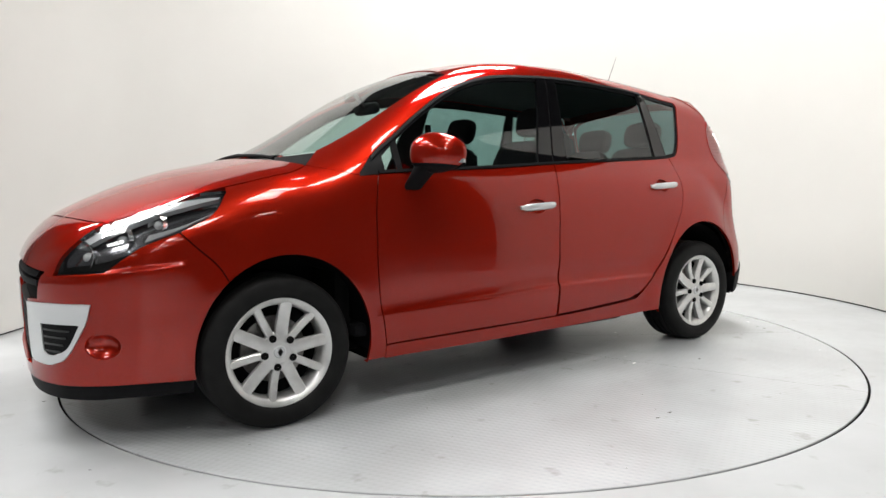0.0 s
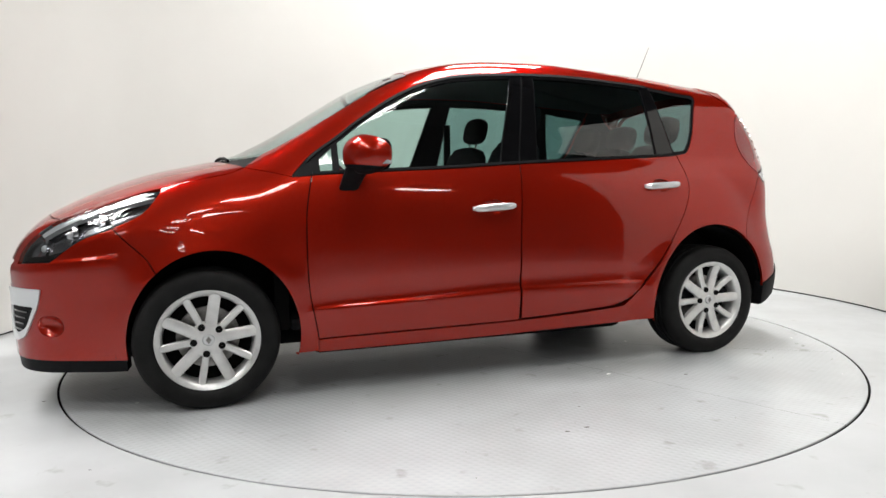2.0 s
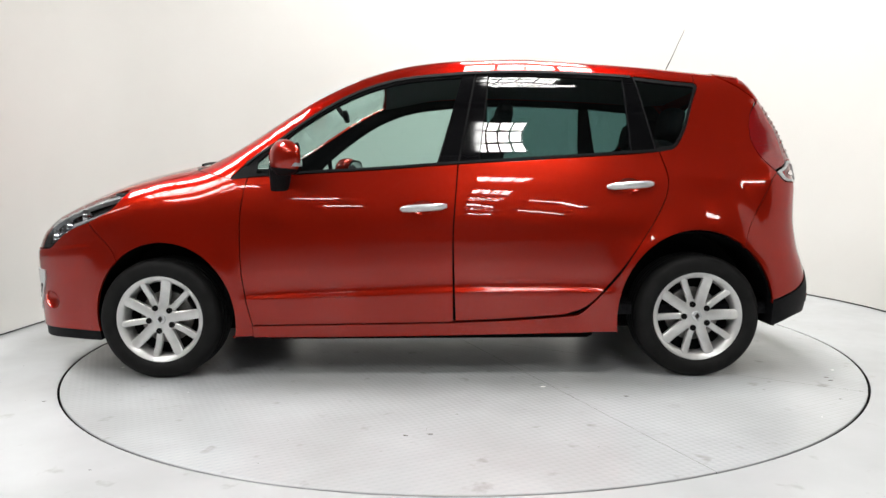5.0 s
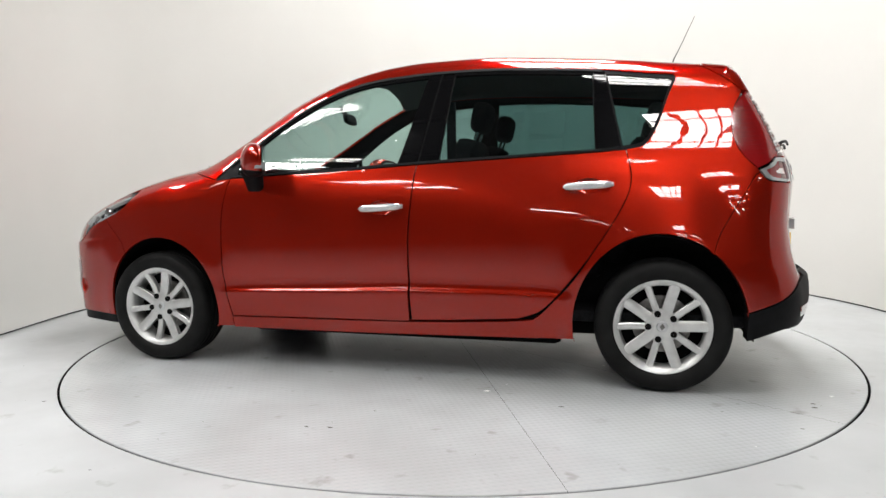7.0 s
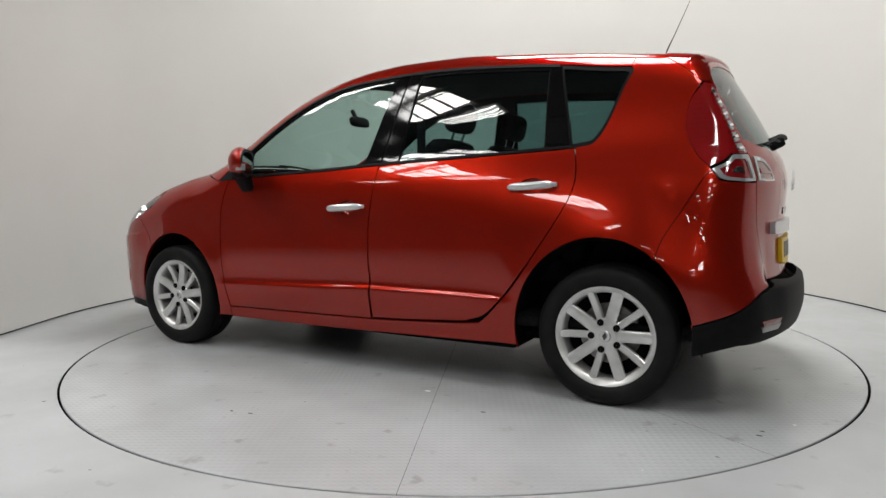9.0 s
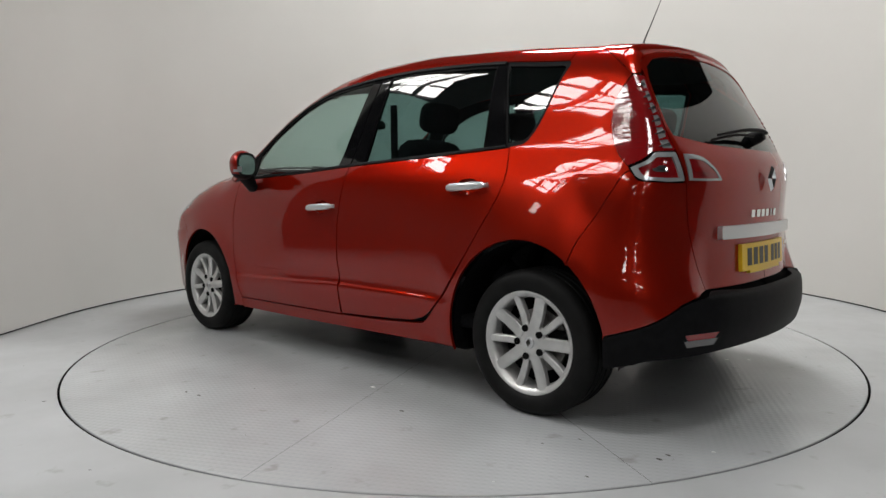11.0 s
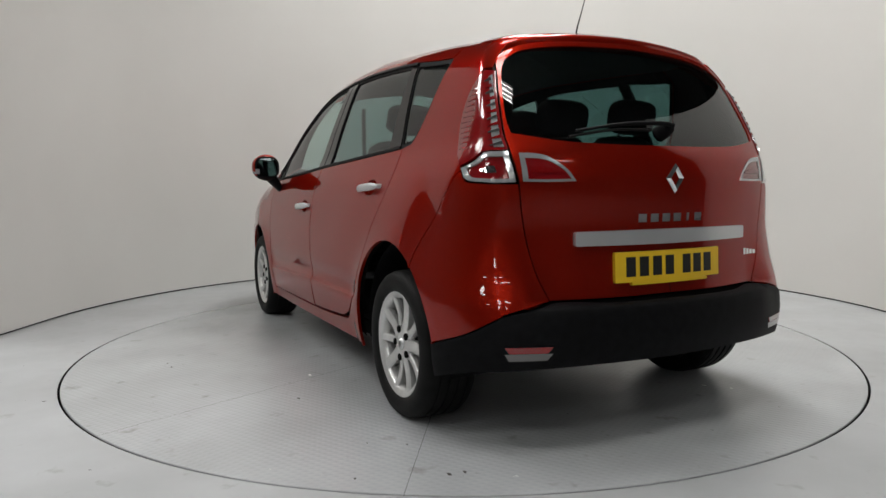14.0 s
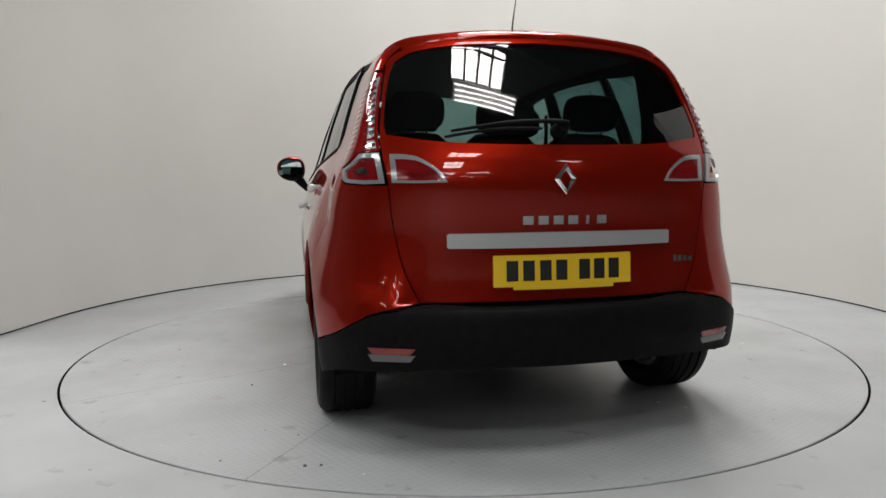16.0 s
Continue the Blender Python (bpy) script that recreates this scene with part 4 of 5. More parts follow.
def side_windows(fd, rd):
    up, dn = 0.017, -0.027
    fq = loop(side((1.005, 1.036), (0.945, 1.040)), side((0.945, 1.040), (0.945, 1.145)), side((0.945, 1.147), (1.005, 1.095)), side((1.005, 1.095), (1.005, 1.036)))
    fg = loop(side(*seg(BELT, 0.915, 0.10, up)), side((0.10, 1.082), (-0.03, 1.520)), side(*seg(WTOP, -0.03, 0.915, dn)), side((0.915, 1.17), (0.915, 1.04)))
    rg = loop(side(*seg(BELT, -0.115, -0.875, up)), side((-0.875, 1.133), (-0.855, 1.502)), side(*seg(WTOP, -0.855, -0.17, dn)), side((-0.17, 1.53), (-0.115, 1.095)))
    qg = loop(side(*seg(BELT, -1.005, -1.045, up + 0.004)), side((-1.045, 1.150), (-1.098, 1.166), (-1.148, 1.245), (-1.20, 1.39), (-1.225, 1.455), (-1.215, 1.466)), side(*seg(WTOP, -1.21, -0.925, -0.020)), side((-0.925, 1.50), (-1.005, 1.145)))
    band = loop(side(*BELT), side(*QUARTER), side(*WTOP[::-1]), side((1.13, 1.018), (1.13, 1.010)))
    frames = panel("window_surround", band, BLACK_TRIM, car, off=-0.004, gap=0.0, holes=[fq, fg, rg, qg], mirror=True, label="black rubber and plastic window surround")
    for fr, sg, f1, r1 in zip(frames, (1, -1), fd, rd):
        m = [sg, 1]
        for nm, q, mt, par in (("quarter_light", fq, GLASS, f1), ("door_window", fg, GLASS, f1), ("door_window", rg, PRIVACY, r1), ("quarter_window", qg, PRIVACY, car)):
            g = panel(nm, q * m, mt, par, off=-0.008, gap=-0.004, thick=0.004, label="dark tinted glass" if mt is PRIVACY else "clear side glass")[0]
            g.visible_shadow = False
        for q in (loop(side((0.095, 1.075), (-0.003, 1.073)), side((-0.003, 1.075), (-0.098, 1.548)), side((-0.098, 1.548), (-0.028, 1.546)), side((-0.030, 1.54), (0.095, 1.08))),
                  loop(side((-0.011, 1.075), (-0.112, 1.081)), side((-0.112, 1.085), (-0.167, 1.547)), side((-0.167, 1.549), (-0.105, 1.550)), side((-0.104, 1.546), (-0.011, 1.08))),
                  loop(side((-0.878, 1.125), (-0.998, 1.126)), side((-0.998, 1.13), (-0.915, 1.516)), side((-0.915, 1.518), (-0.858, 1.522)), side((-0.858, 1.515), (-0.878, 1.13)))):
            panel("pillar_cover", q * m, GLOSS_BLACK, fr, off=0.0, gap=0.002, thick=0.006, label="gloss black pillar cover")
        # rubber lip along the top of the doors, thin bright belt line
        panel("belt_seal", loop(side(*seg(BELT, 1.04, -1.0, 0.001)), side(*seg(BELT, -1.0, 1.04, 0.013))) * m, BLACK_TRIM, fr, off=0.004, gap=0, thick=0.008)
        panel("frame_seal", loop(side(*seg(WTOP, 1.06, -0.90, -0.016, 40)), side(*seg(WTOP, -0.90, 1.06, -0.002, 40))) * m, RUBBER, fr, off=0.005, gap=0, thick=0.008)


def mirrors():
    for sg in (1, -1):
        bm = bmesh.new()
        bmesh.ops.create_uvsphere(bm, u_segments=40, v_segments=24, radius=1)
        for v in bm.verts:
            x, y, z = v.co
            k = (abs(x) ** 2.6 + abs(y) ** 2.6 + abs(z) ** 2.6) ** (-1 / 2.6)
            x, y, z = x * k, y * k, z * k
            yy = 0.955 + 0.098 * y
            zz = 1.105 + (0.088 - 0.018 * max(0, y)) * z
            xx = 0.825 - 0.45 * (yy - 0.955) + (0.072 - 0.02 * max(0, z) ** 2) * x - 0.02 * max(0.0, y) ** 2
            v.co = (max(xx, 0.768 - 0.45 * (yy - 0.955)), sg * yy, zz)
        low = bm.copy()
        bmesh.ops.bisect_plane(bm, geom=bm.verts[:] + bm.edges[:] + bm.faces[:], plane_co=(0.8, 0, 1.052), plane_no=(0.1, 0, -1), clear_outer=True)
        cap = part("door_mirror", bm, RED, car, "red door mirror with black foot", sharp=50)
        bmesh.ops.bisect_plane(low, geom=low.verts[:] + low.edges[:] + low.faces[:], plane_co=(0.8, 0, 1.051), plane_no=(0.1, 0, -1), clear_inner=True)
        part("mirror_base", low, BLACK_TRIM, cap)
        bm = bmesh.new()
        rings = []
        for u in np.linspace(0, 1, 6):
            c = Vector((0.885 - 0.03 * u, sg * (0.835 + 0.085 * u), 0.945 + 0.10 * u))
            hx, hy = 0.052 + 0.010 * u, 0.020 + 0.030 * u
            rings.append([bm.verts.new(c + Vector((hx * math.cos(a) * (1 - 0.15 * math.cos(2 * a)), hy * math.sin(a), 0))) for a in np.linspace(0, 2 * math.pi, 16, endpoint=False)])
        for a, b in zip(rings, rings[1:]):
            for k in range(16):
                bm.faces.new((a[k], a[(k + 1) % 16], b[(k + 1) % 16], b[k]))
        bm.faces.new(rings[0])
        bm.faces.new(rings[-1])
        part("mirror_foot", bm, BLACK_TRIM, cap)
        for nm, rz, ry, off, mt in (("mirror_surround", 0.072, 0.088, 0.0012, BLACK_TRIM), ("mirror_glass", 0.058, 0.072, 0.003, MIRROR)):
            bm = bmesh.new()
            bmesh.ops.create_circle(bm, cap_ends=True, segments=40, radius=1)
            for v in bm.verts:
                k = (abs(v.co.x) ** 3 + abs(v.co.y) ** 3) ** (-1 / 3) if v.co.length else 0
                yy = 0.953 + ry * v.co.y * k
                v.co = (0.768 - 0.45 * (yy - 0.955) - off, sg * yy, 1.104 + rz * v.co.x * k)
            part(nm, bm, mt, cap)
        part("indicator", bent_strip(sg), LAMP_CLEAR, cap, "clear turn indicator")


def bent_strip(sg):
    """The clear indicator along the mirror's outer lower edge."""
    bm = bmesh.new()
    cols = []
    for u in np.linspace(0, 1, 10):
        a = u * 1.15
        x = 0.728 + 0.050 * u
        y = 1.032 + 0.012 * math.sin(math.pi * u)
        cols.append([bm.verts.new((x, sg * (y + d), z)) for d, z in ((0.004, 1.060), (0.0055, 1.060 + 0.032 * (1 - 0.55 * u)), (-0.02, 1.060 + 0.032 * (1 - 0.55 * u)), (-0.02, 1.060))])
    for a, b in zip(cols, cols[1:]):
        for k in range(4):
            bm.faces.new((a[k], a[(k + 1) % 4], b[(k + 1) % 4], b[k]))
    bm.faces.new(cols[0])
    bm.faces.new(cols[-1])
    return bm


MIRROR = mat("mirror_silver", (0.35, 0.36, 0.37), 0.03, 1.0)
DIM_LENS = mat("dim_lens", (0.13, 0.12, 0.12), 0.15, 0.3, 1.0)
HOUSING = mat("lamp_housing", (0.16, 0.16, 0.17), 0.16, 0.85)
LAMP_CLEAR = mat("clear_lamp_plastic", (0.42, 0.43, 0.44), 0.16, 0.45, 1.0)
LAMP_RED = mat("deep_red_lens", (0.20, 0.006, 0.008), 0.1, 0.0, 1.0)


def tail_lamps(gate):
    """Upright red blades with a toothed clear inner edge, over clear-framed lower lamps that run on into the tailgate."""
    for sg in (1, -1):
        m = [sg, 1]
        low_z = 1.078
        blade = loop(at3((-1.525, 0.612, 1.385), *LAMP_OUT[1:5]), at3((-1.587, 0.763, 1.028), (-1.64, 0.75, 1.05), (-1.665, 0.72, 1.078)), back((0.70, 1.08), (0.645, 1.082)), back((0.643, 1.09), (0.645, 1.15), (0.628, 1.28), (0.606, 1.38)))
        lamp = panel("tail_lamp", blade * m, RED_LENS, car, off=0.003, gap=0.0005, thick=0.012, label="red upright tail lamp with clear lower half")[0]
        strip = loop(back((0.652, 1.09), (0.655, 1.15), (0.638, 1.28), (0.618, 1.365)), back((0.618, 1.365), (0.634, 1.355)), back((0.637, 1.34), (0.658, 1.25), (0.678, 1.15), (0.684, 1.09)), back((0.684, 1.09), (0.652, 1.09)))
        panel("clear_strip", strip * m, LAMP_CLEAR, lamp, off=0.005, gap=0.001, thick=0.004)
        for k in range(11):
            z = 1.098 + 0.024 * k
            y0 = 0.652 - 0.030 * (k / 11) ** 1.6
            w = 0.040 - 0.0018 * k
            tooth = loop(back((y0 + 0.004, z), (y0 + w, z - 0.004)), back((y0 + w, z - 0.001), (y0 + 0.004, z + 0.012)))
            panel("tooth", tooth * m, RED_LENS if k % 2 else CHROME, lamp, off=0.009, gap=0, thick=0.006)
        zo = [p[2] for p in LAMP_OUT[::-1]]
        so = [float(s_of(np.array(p[0]), np.array(p[1]))) for p in LAMP_OUT[::-1]]
        for k in range(12):
            z = 1.095 + 0.020 * k
            s0 = float(np.interp(z, zo, so)) + 0.012
            s1 = float(back((0.692 - 0.0055 * k, z), (0.691 - 0.0055 * k, z))[0][0])
            if s1 - s0 > 0.02:
                rib = np.array([(s0, z - 0.005), ((s0 + s1) / 2, z - 0.002), (s1, z), (s1, z + 0.006), ((s0 + s1) / 2, z + 0.003), (s0, z + 0.0)])
                panel("lens_rib", rib * m, LAMP_RED, lamp, off=0.0055, gap=0, thick=0.002)
        frame_o = loop(at3((-1.600, 0.765, 1.020), (-1.655, 0.745, 1.045), (-1.672, 0.715, 1.074)), back((0.70, 1.076), (0.646, 1.076)), back((0.646, 1.07), (0.632, 0.972)), back((0.632, 0.968), (0.70, 0.966)), at3((-1.715, 0.715, 0.967), (-1.643, 0.772, 0.978), (-1.600, 0.765, 1.018)))
        c = frame_o.mean(0)
        frame_i = c + (frame_o - c) * [0.76, 0.72]
        lf = panel("lower_lamp", frame_o * m, LAMP_CLEAR, lamp, off=0.003, gap=0.0, thick=0.012, holes=[frame_i * m], label="clear lower tail lamp frame")[0]
        panel("lower_lens", frame_i * m, LAMP_RED, lf, off=-0.004, gap=-0.002, thick=0)
        panel("lens_bar", (c + (frame_o - c) * [0.30, 0.22]) * m, CHROME, lf, off=0.0, gap=0, thick=0.004)
        g_o = loop(back((0.612, 1.070), (0.56, 1.068), (0.51, 1.056), (0.45, 1.015), (0.418, 0.972)), back((0.418, 0.970), (0.52, 0.968), (0.608, 0.970)), back((0.608, 0.972), (0.612, 1.070)))
        c2 = g_o.mean(0)
        g_i = c2 + (g_o - c2) * [0.82, 0.74] + [0.004, -0.002]
        gl = panel("gate_lamp", g_o * m, LAMP_CLEAR, gate, off=0.004, gap=0.0, thick=0.012, holes=[g_i * m], label="clear-framed red lamp in the tailgate")[0]
        panel("gate_lens", g_i * m, LAMP_RED, gl, off=0.001, gap=-0.002, thick=0)
        panel("gate_lens_bar", (c2 + (g_i - c2) * [0.8, 0.30]) * m, RED_LENS, gl, off=0.005, gap=0, thick=0.003)


def head_lamps():
    """A clear lens over a dark housing with bright reflectors."""
    for sg in (1, -1):
        m = [sg, 1]
        lens = loop(at3((2.258, 0.599, 0.656), (2.243, 0.603, 0.701), (2.212, 0.617, 0.745), (2.155, 0.638, 0.798), (2.090, 0.655, 0.843), (1.970, 0.682, 0.896), (1.875, 0.712, 0.922), (1.77, 0.745, 0.937), (1.684, 0.775, 0.944)), at3((1.684, 0.777, 0.943), (1.751, 0.820, 0.862), (1.865, 0.822, 0.804), (1.996, 0.792, 0.753), (2.113, 0.744, 0.667)), at3((2.113, 0.744, 0.665), (2.19, 0.68, 0.660), (2.258, 0.599, 0.656)))
        housing = panel("head_lamp", lens * m, HOUSING, car, off=-0.045, gap=-0.004, thick=-0.045, label="clear-lensed headlamp with chrome reflectors")[0]
        # pale band along the upper rear: the lens's whitish reflection put into the colour
        c = lens.mean(0)
        top = loop(at3((2.165, 0.640, 0.775), (2.090, 0.668, 0.826), (1.970, 0.70, 0.880), (1.875, 0.728, 0.908), (1.77, 0.76, 0.925), (1.705, 0.785, 0.930)), at3((1.715, 0.787, 0.922), (1.80, 0.768, 0.902), (1.95, 0.725, 0.858), (2.07, 0.69, 0.803), (2.14, 0.66, 0.762)))
        panel("bright_band", top * m, LAMP_CLEAR, housing, off=-0.008, gap=0, thick=0.02)
        low = loop(at3((1.735, 0.812, 0.875), (1.86, 0.81, 0.826), (1.97, 0.78, 0.795)), at3((1.99, 0.79, 0.768), (1.868, 0.82, 0.815), (1.765, 0.82, 0.860)))
        panel("lower_band", low * m, LAMP_CLEAR, housing, off=-0.014, gap=0, thick=0.01)
        for (x, y, z, r) in ((1.935, 0.752, 0.822, 0.040), (2.050, 0.70, 0.765, 0.050), (2.160, 0.64, 0.708, 0.046)):
            bm = lathe([(0.001, -0.055), (r * 0.45, -0.048), (r * 0.8, -0.022), (r, 0.0), (r * 1.06, 0.0), (r * 1.06, -0.02)], 32, "Z")
            for v in bm.verts:
                v.co = Matrix.Translation((x, sg * (y - 0.012), z)) @ Matrix.Rotation(radians(sg * 28), 4, "Z") @ Matrix.Rotation(radians(82), 4, "Y") @ v.co
            part("reflector_bowl", bm, CHROME, housing)
            bm = bmesh.new()
            bmesh.ops.create_uvsphere(bm, u_segments=20, v_segments=12, radius=r * 0.42, matrix=Matrix.Translation((x - 0.012, sg * (y - 0.016), z)))
            part("bulb_lens", bm, LAMP_CLEAR, housing)
        g = panel("lamp_lens", lens * m, LENS, housing, off=0.001, gap=0.002, thick=0.01)[0]
        g.visible_shadow = False


def rear_fittings(gate, bumper_front):
    bar = panel("handle_trim", loop(back((-0.425, 0.737), (0.0, 0.735), (0.415, 0.737)), back((0.422, 0.742), (0.422, 0.784)), back((0.415, 0.789), (0.0, 0.790), (-0.425, 0.787)), back((-0.430, 0.782), (-0.430, 0.742))), SILVER, gate, chart="rear", off=0.022, gap=0, thick=0.022, label="brushed silver trim bar above the number plate")
    plate = panel("number_plate", loop(back((-0.260, 0.598), (0.260, 0.596)), back((0.2625, 0.60), (0.2625, 0.706)), back((0.260, 0.709), (-0.260, 0.709)), back((-0.2625, 0.706), (-0.2625, 0.60))), YELLOW, gate, chart="rear", off=0.016, gap=0, thick=0.016, label="yellow rear number plate with black bars")[0]
    xs = [0.195, 0.135, 0.073, 0.013, -0.075, -0.133, -0.192]
    for y in xs:
        panel("plate_bar", loop(back((y - 0.021, 0.617), (y + 0.021, 0.617)), back((y + 0.021, 0.690), (y - 0.021, 0.690))), INK, plate, chart="rear", off=0.0172, gap=0, thick=0.001)
    panel("plate_holder", loop(back((-0.19, 0.585), (0.19, 0.585)), back((0.19, 0.597), (-0.19, 0.597))), YELLOW, plate, chart="rear", off=0.015, gap=0, thick=0.015)
    for k in range(6):
        y = 0.133 - 0.0565 * k
        w = 0.019 if k != 4 else 0.006
        panel("badge_bar", loop(back((y - w, 0.817), (y + w, 0.817)), back((y + w, 0.848), (y - w, 0.848))), CHROME, gate, chart="rear", off=0.004, gap=0, thick=0.004)
    for k in range(4):
        y = -0.478 - 0.024 * k
        panel("small_badge_bar", loop(back((y - 0.009, 0.662), (y + 0.009, 0.662)), back((y + 0.009, 0.688 - 0.003 * k), (y - 0.009, 0.688 - 0.003 * k))), CHROME, gate, chart="rear", off=0.003, gap=0, thick=0.003)
    # lozenge badge
    bm = bmesh.new()
    o = [(0, 0.056), (0.045, 0), (0, -0.056), (-0.045, 0)]
    i = [(0, 0.030), (0.019, 0), (0, -0.030), (-0.019, 0)]
    x0 = -1.868
    vo = [bm.verts.new((x0, y, 0.979 + z)) for y, z in o]
    vi = [bm.verts.new((x0, y, 0.979 + z)) for y, z in i]
    vm = [bm.verts.new((x0 - 0.012, (a[0] + b[0]) / 2, 0.979 + (a[1] + b[1]) / 2)) for a, b in zip(o, i)]
    for k in range(4):
        j = (k + 1) % 4
        bm.faces.new((vo[k], vo[j], vm[j], vm[k]))
        bm.faces.new((vm[k], vm[j], vi[j], vi[k]))
        bm.faces.new((vo[k], vi[k], vi[j], vo[j]))
    part("badge", bm, CHROME, gate, "chrome lozenge badge", smooth=False)
    # wiper
    hub = part("wiper_mount", lathe([(0.001, 0.06), (0.022, 0.058), (0.028, 0.04), (0.032, 0.0), (0.001, 0.0)], 20, "Z"), BLACK_TRIM, gate, "black rear wiper")
    hub.matrix_local = Matrix.Translation((-1.775, -0.005, 1.150)) @ Matrix.Rotation(radians(-70), 4, "Y")
    pts = [(-1.835, -0.02, 1.178), (-1.832, 0.04, 1.184), (-1.818, 0.20, 1.178), (-1.785, 0.40, 1.150)]
    part("wiper_arm", tube([tuple(p) for p in smooth_line(pts, 0.03)], 0.009, 8, 0.6), BLACK_TRIM, gate)
    pts = [(-1.812, 0.07, 1.160), (-1.800, 0.20, 1.160), (-1.790, 0.30, 1.150), (-1.768, 0.42, 1.130)]
    part("wiper_blade", tube([tuple(p) for p in smooth_line(pts, 0.03)], 0.006, 6), RUBBER, gate)
    part("antenna_base", lathe([(0.001, 0.018), (0.010, 0.016), (0.018, 0.004), (0.02, 0.0)], 20, "Z"), BLACK_TRIM, car).location = (-1.255, 0, 1.600)
    part("antenna", tube([(-1.256, 0, 1.61), (-1.275, 0, 1.665), (-1.30, 0, 1.715), (-1.38, 0, 1.892)], 0.0045, 8, 0.28), BLACK_TRIM, car, "thin black whip antenna")
    # windscreen wipers and washer jet
    for y0, y1 in ((0.50, -0.10), (0.02, -0.52)):
        q = top_map(np.linspace(1.43, 1.39, 12), np.linspace(y1, y0, 12))
        n = normals(q)
        q = q + n * 0.002
        part("front_wiper", tube([tuple(a) for a in q], 0.008, 6), BLACK_TRIM, car)


def wheel(x, sg):
    """A ten-spoke alloy wheel with tyre and brake disc."""
    segs = 72
    rim = lathe([(0.190, -0.175), (0.212, -0.170), (0.198, -0.12), (0.186, -0.06), (0.190, -0.026), (0.194, -0.010), (0.200, -0.005), (0.211, 0.003), (0.219, 0.006), (0.223, 0.001), (0.222, -0.008), (0.214, -0.012)], segs)
    face = [(0.0005, -0.010), (0.030, -0.0105), (0.062, -0.011), (0.074, -0.013), (0.079, -0.020), (0.080, -0.040), (0.0005, -0.045)]
    lathe(face, 40, bm=rim)
    ob = part("wheel", rim, ALLOY, car, "silver ten-spoke alloy wheel with black tyre", sharp=40)
    tread = [(0.214, -0.012), (0.219, 0.003), (0.228, 0.012), (0.245, 0.019), (0.268, 0.021), (0.288, 0.014), (0.300, 0.002), (0.3065, -0.014)]
    for y in (-0.045, -0.085, -0.125, -0.165):
        tread += [(0.3095, y + 0.008), (0.303, y + 0.006), (0.303, y - 0.002), (0.3095, y - 0.004)]
    tread += [(0.3065, -0.190), (0.298, -0.203), (0.27, -0.213), (0.24, -0.205), (0.212, -0.170)]
    t = lathe(tread, 96)
    # flat where it stands
    for v in t.verts:
        v.co.z = max(v.co.z, -0.3045)
    part("tyre", t, RUBBER, ob, sharp=30)
    for k in range(10):
        wide = k % 2 == 0
        a0 = radians(44 + 36 * k)
        bm = bmesh.new()
        rings = []
        for i in range(9):
            u = i / 8
            r = 0.045 + 0.162 * u
            w = (0.0255 - 0.001 * u) if wide else (0.0150 + 0.0015 * u)
            y = -0.010 - 0.012 * math.sin(math.pi * u) * (0.7 if wide else 1.0) + 0.006 * u
            rings.append([bm.verts.new((r * 1.0, yy, ww)) for yy, ww in ((y - 0.004, -w), (y, -w * 0.72), (y + 0.0015, 0), (y, w * 0.72), (y - 0.004, w), (y - 0.030, w * 0.9), (y - 0.030, -w * 0.9))])
        for a, b in zip(rings, rings[1:]):
            for j in range(7):
                bm.faces.new((a[j], a[(j + 1) % 7], b[(j + 1) % 7], b[j]))
        bm.faces.new(rings[0])
        bm.faces.new(rings[-1])
        bmesh.ops.transform(bm, matrix=Matrix.Rotation(a0, 4, "Y"), verts=bm.verts[:])
        part("spoke", bm, ALLOY, ob, sharp=30)
    for k in range(5):
        a = radians(80 + 72 * k)
        n = lathe([(0.0005, -0.0105), (0.0130, -0.0105), (0.0150, -0.0120), (0.0150, -0.03)], 14)
        bmesh.ops.translate(n, verts=n.verts[:], vec=(0.062 * math.cos(a), 0, -0.062 * math.sin(a)))
        hole = part("wheel_bolt", n, DARK, ob)
        hole.location.y = 0.006
    cap = lathe([(0.0005, 0.0), (0.022, -0.001), (0.026, -0.006), (0.026, -0.02)], 28)
    part("hub_cap", cap, SILVER, ob).location.y = -0.003
    bm = bmesh.new()
    q = [bm.verts.new((a, -0.0015, b)) for a, b in ((0, 0.017), (0.012, 0), (0, -0.017), (-0.012, 0))]
    bm.faces.new(q)
    bmesh.ops.extrude_face_region(bm, geom=bm.faces[:])
    part("hub_badge", bm, STEEL, ob)
    disc = lathe([(0.05, -0.085), (0.135, -0.085), (0.135, -0.105), (0.05, -0.105)], 48, closed=True)
    part("brake_disc", disc, STEEL, ob)
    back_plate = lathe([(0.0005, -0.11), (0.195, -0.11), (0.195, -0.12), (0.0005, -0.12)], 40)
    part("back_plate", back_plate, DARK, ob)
    ob.matrix_local = Matrix.Translation((x, sg * 0.848, 0.3045)) @ Matrix.Rotation(0 if sg > 0 else math.pi, 4, "Z")
    return ob


def wheels():
    first = wheel(1.511, 1)
    for x, sg in ((1.511, -1), (-1.191, 1), (-1.191, -1)):
        made = {}
        for o in (first, *first.children_recursive):
            made[o] = o.copy()
            scene.collection.objects.link(made[o])
            made[o].parent = made.get(o.parent, car)
        made[first].matrix_local = Matrix.Translation((x, sg * 0.848, 0.3045)) @ Matrix.Rotation(0 if sg > 0 else math.pi, 4, "Z") @ Matrix.Rotation(radians(-6 if x < 0 else 0), 4, "Y")


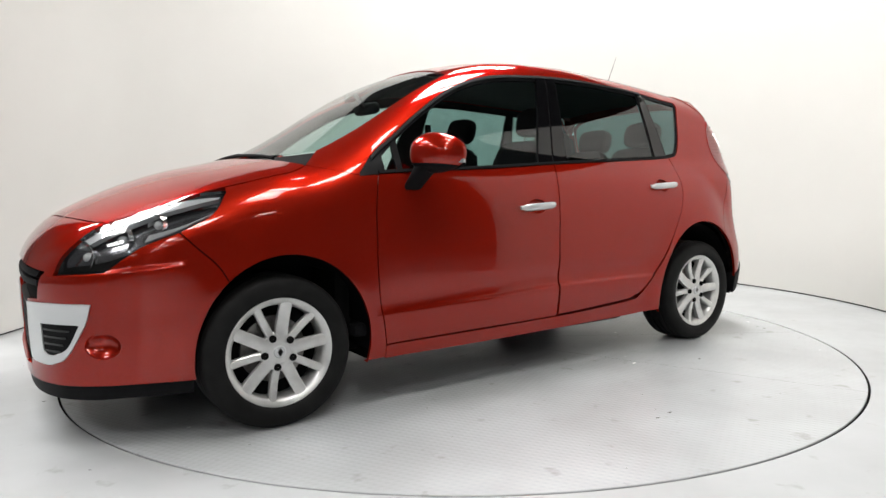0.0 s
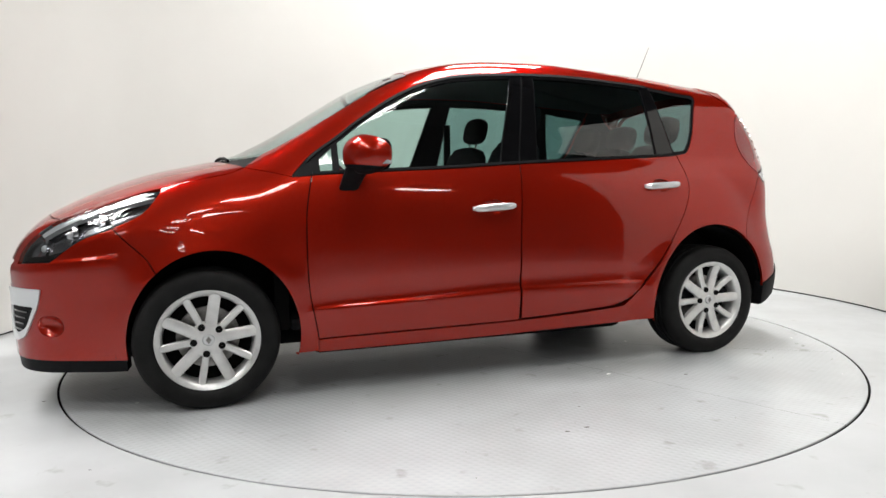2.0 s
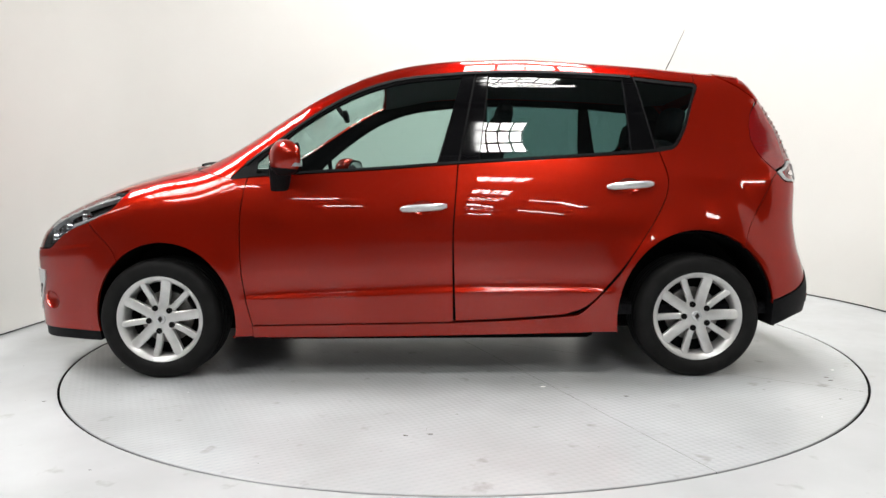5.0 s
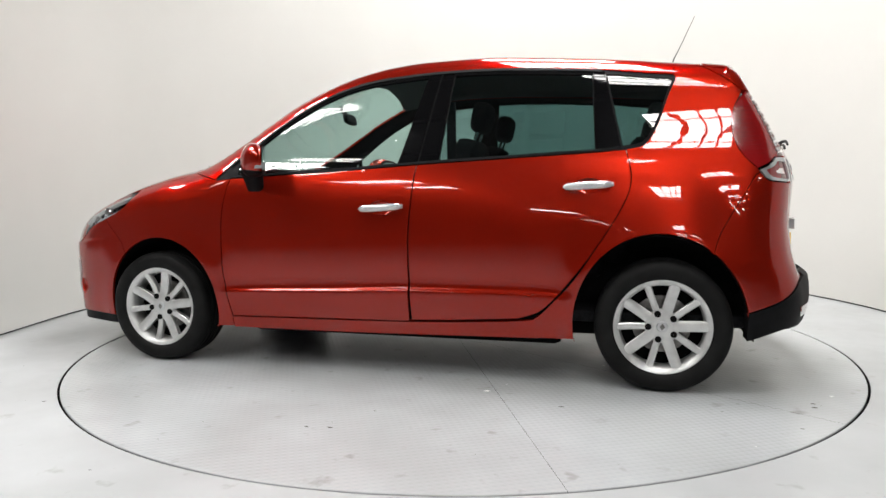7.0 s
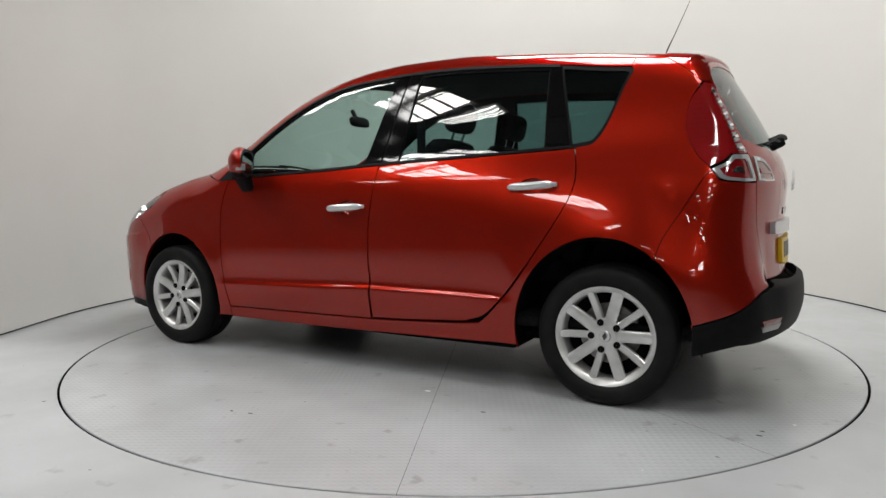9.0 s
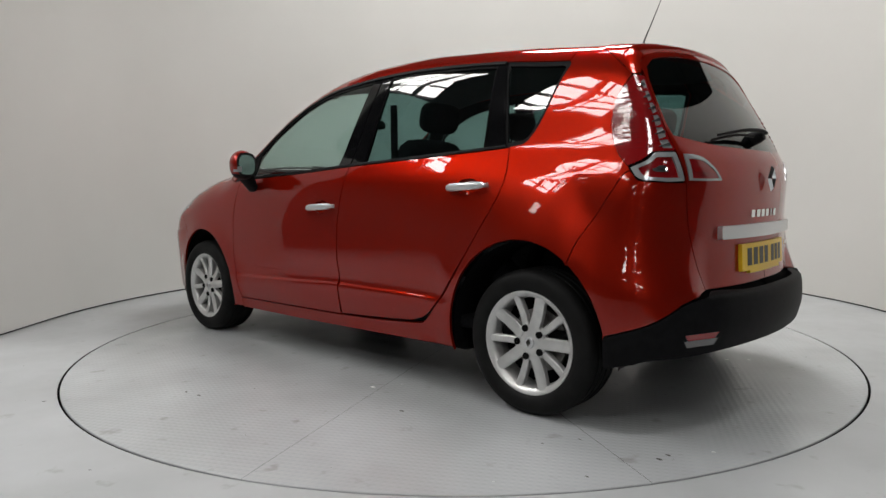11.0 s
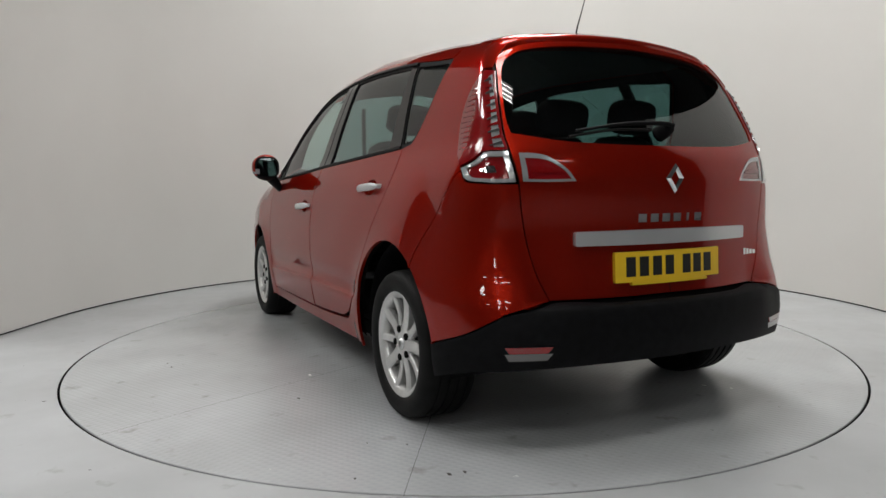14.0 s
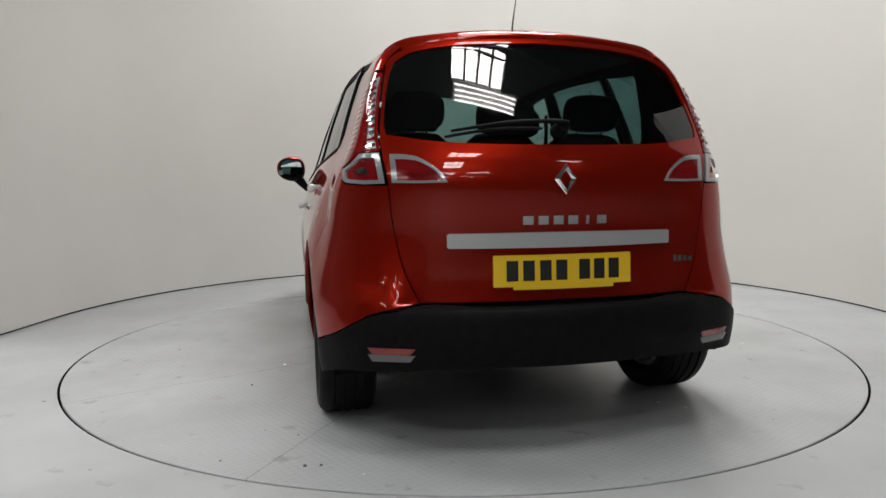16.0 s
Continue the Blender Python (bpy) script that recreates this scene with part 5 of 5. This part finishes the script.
def inner_structure():
    """Inner shell with its shade put into a near-black colour, arch liners, floor pan and headliner."""
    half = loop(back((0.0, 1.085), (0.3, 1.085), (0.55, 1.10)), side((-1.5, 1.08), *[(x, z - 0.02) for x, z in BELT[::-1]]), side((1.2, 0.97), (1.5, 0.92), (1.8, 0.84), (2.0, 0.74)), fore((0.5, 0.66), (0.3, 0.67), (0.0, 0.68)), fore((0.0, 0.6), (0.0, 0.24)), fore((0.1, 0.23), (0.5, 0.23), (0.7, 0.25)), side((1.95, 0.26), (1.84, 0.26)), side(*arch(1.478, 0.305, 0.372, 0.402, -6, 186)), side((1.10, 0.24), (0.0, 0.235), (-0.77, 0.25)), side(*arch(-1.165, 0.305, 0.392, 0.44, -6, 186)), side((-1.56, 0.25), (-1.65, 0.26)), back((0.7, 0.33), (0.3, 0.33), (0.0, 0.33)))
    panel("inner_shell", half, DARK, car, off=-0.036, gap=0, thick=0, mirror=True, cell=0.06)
    panel("headliner", both(loop(plan((0.44, 0.0), (0.47, 0.3), (0.50, 0.55)), plan((0.2, 0.57), (-0.4, 0.572), (-0.95, 0.555), (-1.3, 0.54)), plan((-1.42, 0.5), (-1.47, 0.25), (-1.48, 0.0))), 1), LINING, car, chart="top", off=-0.035, gap=0, thick=0, cell=0.06)
    panel("pillar_lining", loop(planw((1.20, 0.612), *SCREEN_EDGE[1:]), planw(*ROOF_EDGE), side((-1.24, 1.53), (-1.25, 1.487)), side(*WTOP[::-1][:-2]), side((1.09, 1.06), (1.20, 1.06))), CABIN, car, off=-0.02, gap=0.0, thick=0.0, mirror=True)
    panel("rear_lining", loop(side(*[(x - 0.02, z) for x, z in QUARTER]), side((-1.25, 1.53), (-1.36, 1.52)), at3((-1.37, 0.56, 1.51), (-1.50, 0.60, 1.38)), back((0.62, 1.35), (0.655, 1.15), (0.65, 1.10)), side((-1.55, 1.09), (-1.10, 1.10))), CABIN, car, off=-0.02, gap=0.0, thick=0.0, mirror=True)
    # pan set low to block light under the car
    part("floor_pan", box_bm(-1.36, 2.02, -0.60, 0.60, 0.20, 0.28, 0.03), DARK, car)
    # two near-black boxes added to deepen the shade beneath sills and rear bumper
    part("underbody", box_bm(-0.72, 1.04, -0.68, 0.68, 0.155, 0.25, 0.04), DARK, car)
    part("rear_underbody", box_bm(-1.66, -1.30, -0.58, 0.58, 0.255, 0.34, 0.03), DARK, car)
    part("cabin_floor", box_bm(-1.70, 1.15, -0.78, 0.78, 0.30, 0.36, 0.02), CABIN, car)
    part("load_cover", box_bm(-1.72, -1.18, -0.62, 0.62, 0.98, 1.0, 0.005), CABIN, car, "black load cover behind the rear seats")
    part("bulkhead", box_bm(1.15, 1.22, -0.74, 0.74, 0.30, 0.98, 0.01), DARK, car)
    for cx, rad in ((1.482, 0.392), (-1.168, 0.412)):
        for sg in (1, -1):
            bm = bmesh.new()
            rings = []
            for a in np.linspace(-8, 188, 28):
                c, s = math.cos(radians(a)), math.sin(radians(a))
                rings.append([bm.verts.new((cx + r * c, sg * y, 0.305 + r * s)) for r, y in ((rad + 0.010, 0.815), (rad, 0.78), (rad, 0.50), (0.05, 0.48))])
            for a, b in zip(rings, rings[1:]):
                for k in range(3):
                    bm.faces.new((a[k], a[k + 1], b[k + 1], b[k]))
            part("arch_liner", bm, BLACK_TRIM, car)


def soft_box(size, m, bevel, bow=0.0):
    """A padded block: rounded, slightly bowed."""
    bm = bmesh.new()
    bmesh.ops.create_cube(bm, size=1)
    bmesh.ops.subdivide_edges(bm, edges=bm.edges[:], cuts=5, use_grid_fill=True)
    for v in bm.verts:
        p = v.co * 2
        k = max(abs(p.x), abs(p.y), abs(p.z)) / max(1e-6, (abs(p.x) ** bevel + abs(p.y) ** bevel + abs(p.z) ** bevel) ** (1 / bevel))
        p = p * k
        p.x += bow * (1 - p.y * p.y) * 0.2
        v.co = m @ Vector((p.x * size[0] / 2, p.y * size[1] / 2, p.z * size[2] / 2))
    return bm


def cabin():
    for y, x0, zb, w, hr in ((0.37, -0.02, 0.90, 0.50, 1.335), (-0.37, -0.02, 0.90, 0.50, 1.335), (0.42, -0.93, 0.88, 0.40, 1.29), (0.0, -0.93, 0.88, 0.38, 1.27), (-0.42, -0.93, 0.88, 0.40, 1.29)):
        seat = part("seat", soft_box((0.52, w, 0.16), pose(x0 + 0.26, y, 0.58, 0, -6, 0), 5), CABIN, car, "black fabric car seat with headrest")
        part("backrest", soft_box((0.15, w * 0.96, 0.66), pose(x0 - 0.10, y, zb, 0, -16, 0), 5, 0.15), CABIN, seat)
        top_x = x0 - 0.10 - 0.30 * math.sin(radians(16))
        part("headrest", soft_box((0.10, 0.27, 0.17), pose(top_x - 0.055, y, hr, 0, -12, 0), 3.4, 0.2), CABIN, seat)
        for dy in (-0.06, 0.06):
            part("headrest_post", tube([(top_x - 0.01, y + dy, zb + 0.28), (top_x - 0.05, y + dy, hr - 0.05)], 0.007, 8), CHROME, seat)
    bm = soft_box((0.62, 1.42, 0.30), pose(0.98, 0, 0.86, 0, 6, 0), 4, 0.25)
    dash = part("dashboard", bm, CABIN, car, "dark dashboard")
    part("dash_hood", soft_box((0.26, 0.40, 0.09), pose(0.82, 0.0, 1.015, 0, 10, 0), 3), CABIN, dash)
    st = bmesh.new()
    ring = lathe([(0.185 + 0.015 * math.cos(a), 0.015 * math.sin(a)) for a in np.linspace(0, 2 * math.pi, 10, endpoint=False)], 40, "Z", st, closed=True)
    bmesh.ops.transform(ring, matrix=pose(0.62, -0.37, 0.94, 0, -62, 0), verts=ring.verts[:])
    sw = part("steering_wheel", ring, CABIN, car)
    part("wheel_boss", soft_box((0.16, 0.20, 0.05), pose(0.63, -0.37, 0.94, 0, -62, 0), 3), CABIN, sw)
    part("steering_column", tube([(0.64, -0.37, 0.93), (0.90, -0.37, 0.82)], 0.04, 12), CABIN, sw)
    m = part("cabin_mirror", soft_box((0.035, 0.23, 0.065), pose(0.675, 0.03, 1.395, 0, 10, 6), 4), BLACK_TRIM, car, "black cabin mirror")
    part("mirror_stem", tube([(0.69, 0.03, 1.40), (0.74, 0.02, 1.475)], 0.014, 10), BLACK_TRIM, m)


def belt_and_more():
    for sg in (1, -1):
        part("belt", box_bm(-0.16, -0.11, sg * 0.60 - 0.004, sg * 0.60 + 0.004, 0.75, 1.40, 0.003), CABIN, car)


fd, rd, gate, bump = body_panels()
handles(fd, 0.168, 0.858, 0.055)
handles(rd, -0.850, 0.958, 0.052)
side_windows(fd, rd)
mirrors()
tail_lamps(gate)
head_lamps()
rear_fittings(gate, bump)
wheels()
inner_structure()
cabin()
belt_and_more()


def motions():
    rows, trows = [], []
    for t, a in TURN:
        m = pose(0, 0, 0, 0, 0, a)
        rows.append((t, m @ Matrix.Translation((0, OFF, 0))))
        trows.append((t, m))
    walk(car, rows)
    walk(table, trows)


motions()
